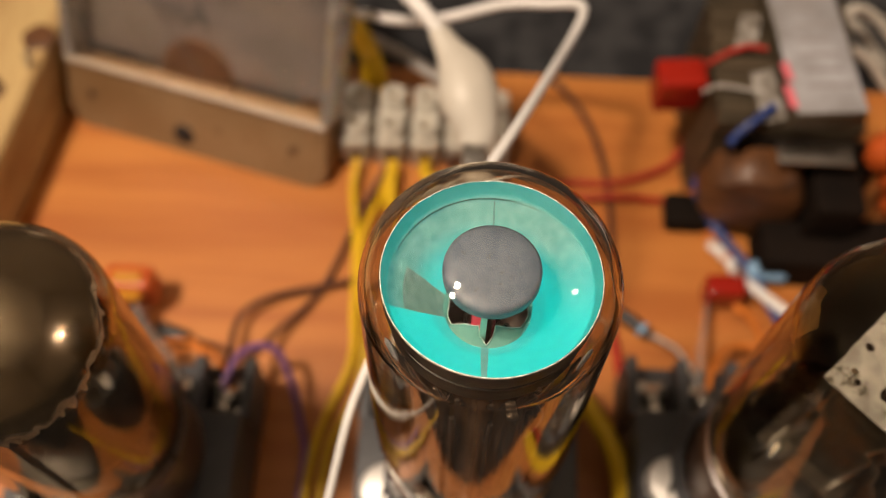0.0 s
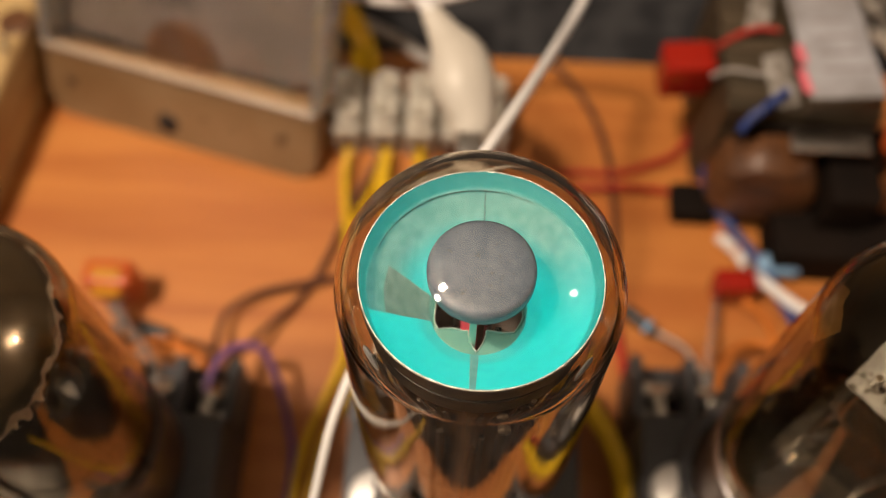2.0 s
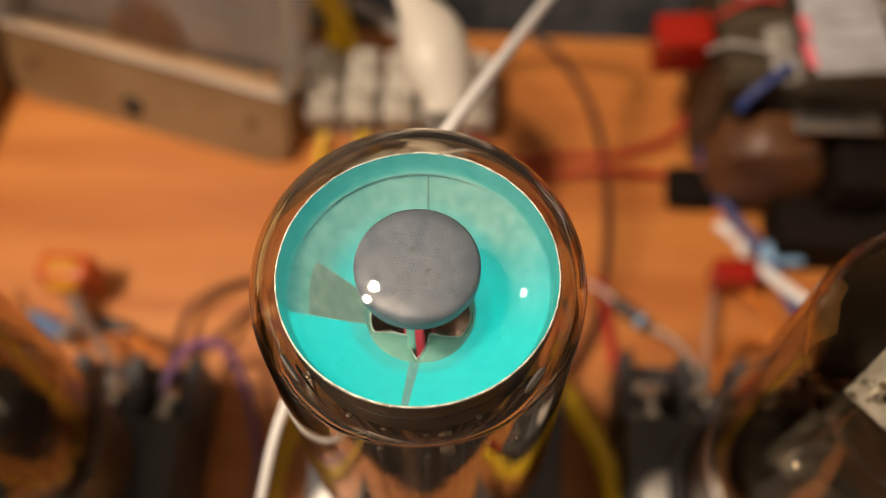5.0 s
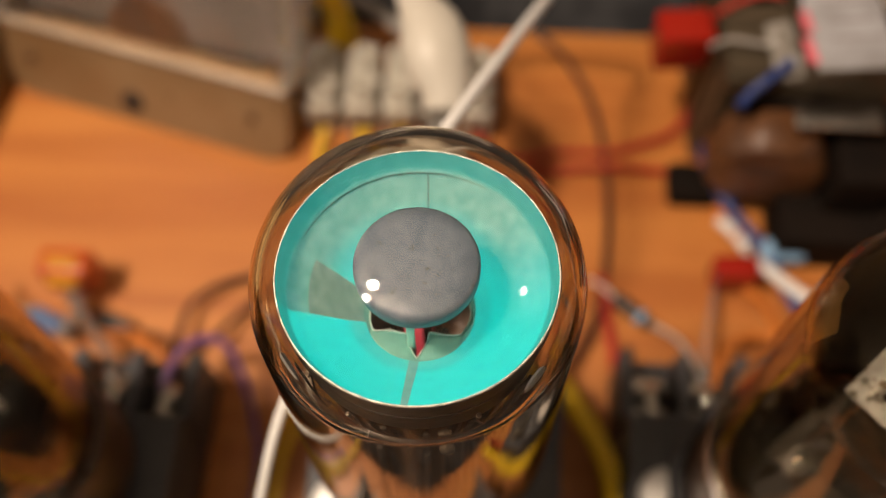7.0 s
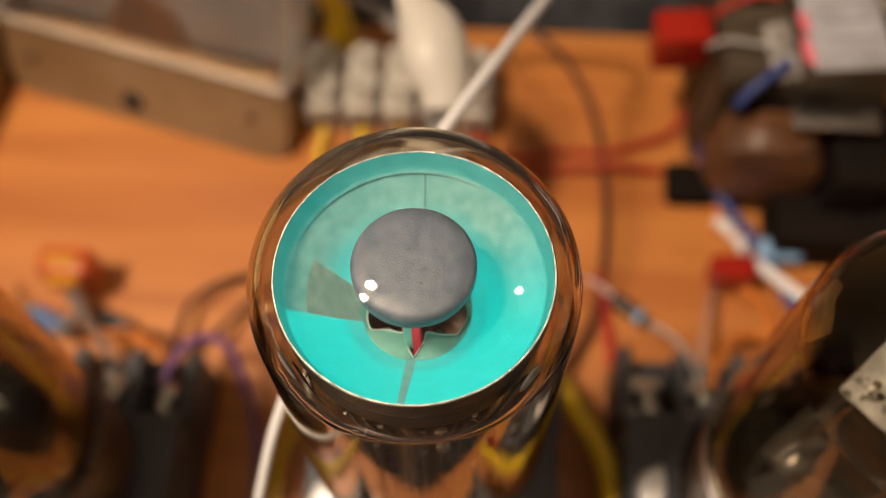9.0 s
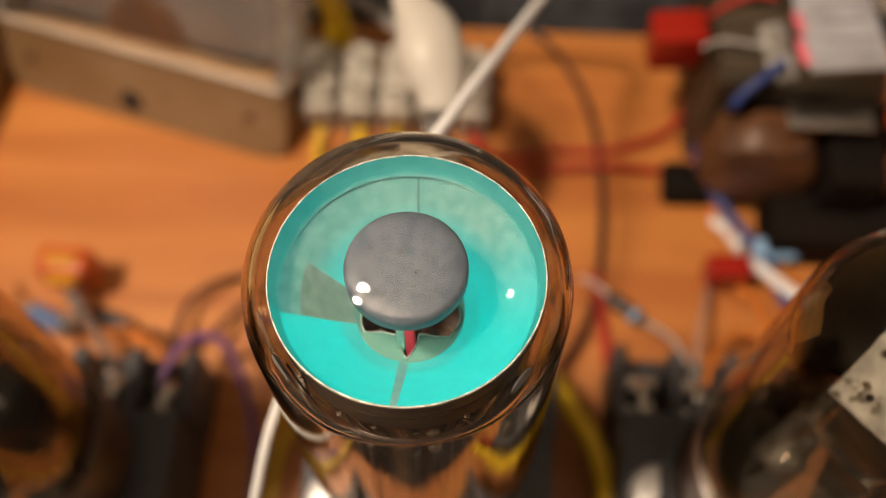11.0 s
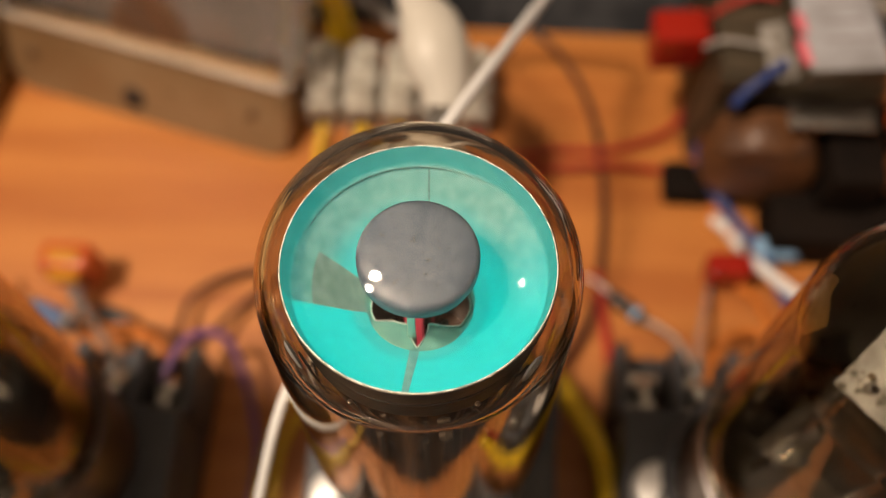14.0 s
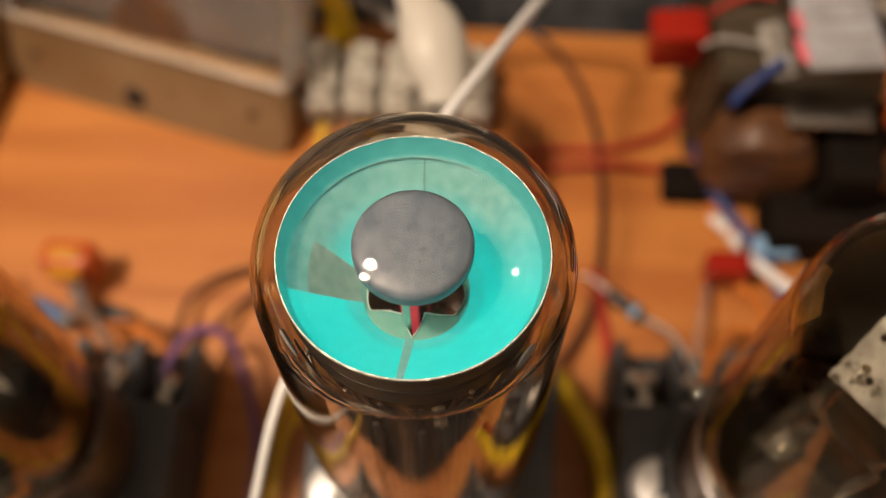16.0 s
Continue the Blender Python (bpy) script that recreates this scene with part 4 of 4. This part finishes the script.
part("body", sweep([(-4.5, 1.5, 1.8), (-3, 1, 1.8), (2, -0.6, 1.8), (3.4, -1, 1.8)], [1.2, 1.8, 1.8, 1.2], 16), BLACKW, coil_n)
part("lead", sweep([(3, -1, 1.8), (8, -2, 3), (13, -5, 7), (15, -11, 12)], 0.5, 6), BROWN, coil_n)
part("lead", sweep([(-4.3, 1.5, 1.8), (-8, 3, 1.0), (-10, 6, 1.0)], 0.4, 6), BROWN, coil_n)
diode = thing("resistor", (35.8, 37.8, 0), "blue-grey banded resistor with tinned leads", "resistor")
part("body", sweep([(-3.4, 2.7, 4), (-2.4, 1.9, 4), (2.4, -1.9, 4), (3.4, -2.7, 4)], [0.8, 1.45, 1.45, 0.8], 16), BLACKW, diode, "blue-grey body")
for f in (0.5,):
    part("band", sweep([(3.4 * f - 0.4, -2.7 * f + 0.32, 4), (3.4 * f + 0.4, -2.7 * f - 0.32, 4)], 1.52, 16), LBLUE, diode, "pale blue band")
part("lead", sweep([(3.2, -2.5, 4), (5.5, -4.6, 6), (8, -8, 9), (10, -14, 12), (11, -21, 13.5)], 0.5, 6), SATIN, diode, "tinned lead")
part("lead", sweep([(-3.2, 2.5, 4), (-5.5, 4.6, 4), (-7.5, 6.4, 2.6), (-8.4, 7.4, 0.5)], 0.5, 6), SATIN, diode)
bc = thing("axial_capacitor", (66, 52, 0), "pale blue axial capacitor lying near the transformer", "capacitor")
part("body", sweep([(-4.4, 0.6, 4.5), (-3, 0.3, 4.5), (3, -0.3, 4.5), (4.4, -0.6, 4.5)], [1.3, 2.2, 2.2, 1.3], 20), LBLUE, bc)
part("lead", sweep([(4.2, -0.5, 4.5), (9, -1, 4.5), (16, 0, 3), (22, 4, 1)], 0.45, 6), ORANGEW, bc)
part("lead", sweep([(-4.2, 0.5, 4.5), (-7, 1.5, 3), (-9, 4, 0.8)], 0.45, 6), STEEL, bc)
wire("clear_sleeve", [(52.6, 43.6, 3), (51.6, 41, 5), (49.4, 34, 9), (47.4, 27, 12), (46.8, 18, 13.6)], 0.65, CLEAR, "clear plastic sleeve on a capacitor leg", G)
wire("orange_sleeve", [(58.6, 43.6, 3), (60.6, 41, 5), (61.4, 35, 9), (61, 28, 12), (58, 18, 13.6)], 1.0, ORANGEW, "orange sleeve on a capacitor leg", G)
wire("orange_lead", [(47.6, 17, 13.6), (50, 25, 12), (54, 31, 8), (59, 33, 6), (64, 31, 8), (67, 24, 12), (67, 17, 13.6)], 0.8, ORANGEW, "orange lead arching between two terminals", G)

# ---- transformer ----
tf = thing("transformer", (66, 84, 0), "small laminated transformer with paper label and brown winding", "transformer")
for k in range(17):
    y0 = -12 + 2.0 * k
    part("lamination", box(-17 + 0.3 * ((k * 7) % 3), 14, y0, y0 + 1.92, 0, 33 + 0.25 * ((k * 5) % 3), 0.15, 1), CORE, tf, smooth=False)
part("winding", move(lathe([(0, -7.6), (8, -7.4), (11.6, -6.6), (13.0, -4.6), (13.4, 0), (13.2, 6), (12.4, 7), (4, 7)], 48, 0.07), tr(-5.5, -17, 15.0, -90, 0, -8) @ Matrix.Diagonal((0.86, 0.86, 0.75, 1))), COIL, tf, "brown lacquered coil end")
part("bobbin_flange", box(5.5, 16, -27, -13.7, 0, 24, 1.6, 3), BOBBIN, tf, "black bobbin cheek")
# black block added to fill the dark area before the winding
part("cover", box(-2.5, 34, -33.5, -21, 0, 12, 1.8, 3), BOBBIN, tf, "low black block filling the dark area in front")
# added dark block: stands in for the shadow left of the transformer
part("shade_block", box(-22, -10, -21, -12.2, 0, 5.0, 1.8, 3), BOBBIN, tf, "dark block standing in for shadow beside the transformer")
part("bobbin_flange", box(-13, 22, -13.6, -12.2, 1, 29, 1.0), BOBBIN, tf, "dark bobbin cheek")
part("foil_band", box(-4, 12, -19, -13.8, 28.5, 29.6, 0.3), STEEL, tf, "dull metal strap")
label_o = part("paper_label", move(box(-7.3, 7.3, -14.2, 20, 38.0, 38.4, 0.1), tr(3.6, 2, 0, 0, 0, 6)), PAPER, tf, "white paper label with pink marks")
part("label_block", move(box(-7.6, 7.6, -14.6, 20, 33.5, 37.9, 0.6), tr(3.6, 2, 0, 0, 0, 6)), CORE, tf, "brown wrapped top under the label")
for y0, w in ((12, 6), (8, 9), (4, 7), (0, 9), (-4, 8), (-8, 10), (15, 9)):
    part("print_bar", move(box(-3.5, -3.5 + w, y0, y0 + 1.0, 38.42, 38.46, 0), tr(3.6, 2, 0, 0, 0, 6)), GREYINK, label_o, smooth=False)
for x0, y0, dy in ((-6.5, -6.5, 4.6), (-6.3, -13.5, 5.6)):
    part("pink_bar", move(box(-0.9, 0.9, 0, dy, 38.42, 38.47, 0), tr(3.6 + x0, 2 + y0, 0, 0, 0, 10)), PINK, label_o, smooth=False)
part("clear_tape", move(box(-2.2, 2.2, -5, 5, 0, 0.3, 0.1), tr(-9.0, 11, 34.6, 0, -14, -14)), TAPE, tf, "strip of whitish tape")
part("clear_tape", move(box(-2.4, 2.4, -6, 6, 0, 0.3, 0.1), tr(-6.4, -6, 34.5, 6, -12, 8)), TAPE, tf, "strip of whitish tape")
part("tinned_wire", sweep([(-19, -3, 31), (-16, -3.4, 33.9), (-11, -4.4, 34.4), (-7, -5.4, 35)], 0.4, 8), GREYC, tf)
wire("blue_lead", [(51.5, 67.6, 31.5), (53, 69.0, 33.6), (55.5, 70.6, 35.4), (58.5, 73.0, 36.2), (60, 74.2, 36.6)], 0.9, BLUEW, "short blue lead end on the transformer", G)
wire("red_lead", [(47.5, 86, 33.9), (51.5, 88.6, 34.6), (56, 89.6, 36.2), (60, 89, 36.4)], 0.6, REDW, "red lead across the transformer top", G)
oc2 = thing("orange_capacitor", (85.5, 70, 6), "cluster of dipped orange capacitors by the transformer", "capacitor", "orange capacitors")
part("body", move(lathe([(0, 4), (2.5, 3.6), (3.8, 2), (4, 0), (3.6, -2.6), (2, -4), (0, -4.3)], 24), tr(0, 0, 22)), ORCAP, oc2)
part("leg", sweep([(1, 0, 18), (1.4, 1, 9), (1, 2, 0)], 0.5, 6), STEEL, oc2)
part("leg", sweep([(-1, 0, 18), (-1.4, -1, 9), (-1, -2, 0)], 0.5, 6), STEEL, oc2)
copy_thing(oc2, tr(90.5, 68.5, 0, 0, 0, 40))
copy_thing(oc2, tr(94, 67, -8, 0, 0, 80))
for k, (a, b) in enumerate(((116, 12), (110, 4), (122, 2))):
    wire("cream_lead", [(80, a - 8, b + 6), (88, a, b + 8), (96, a + 1, b + 4), (110, a - 4, b - 6), (140, a - 6, -4)], 1.3, CREAM, "cream lead behind the transformer", G)

# ---- pine block ----
pine = part("pine_block", move(box(-60, 0, -55, 60, 0, 19, 2.0, 3), tr(-107, 50, 0, 0, 0, -7)), PINE, None)
for kx, ky, kr in ((-104.5, 96, 3.6), (-113, 80, 4.2), (-121, 62, 2.6)):
    part("knot", move(lathe([(0, 0.25), (kr * 0.7, 0.22), (kr, 0.1), (kr * 1.1, 0)], 20, 0.3), tr(kx, ky, 18.98)), COIL, pine, "dark red-brown knot")
for px_, py_ in ((-105.6, 90.0), (-104.4, 87.4)):
    pin = part("bead_pin", move(lathe([(0, 1.5), (0.7, 1.3), (1.0, 0.6), (0.9, 0), (0.4, -0.3)], 16), tr(px_, py_, 19.1)), STEEL, pine, "small shiny pin head")
tagged(pine, "pale knotty pine block lying on the board", "wood block")
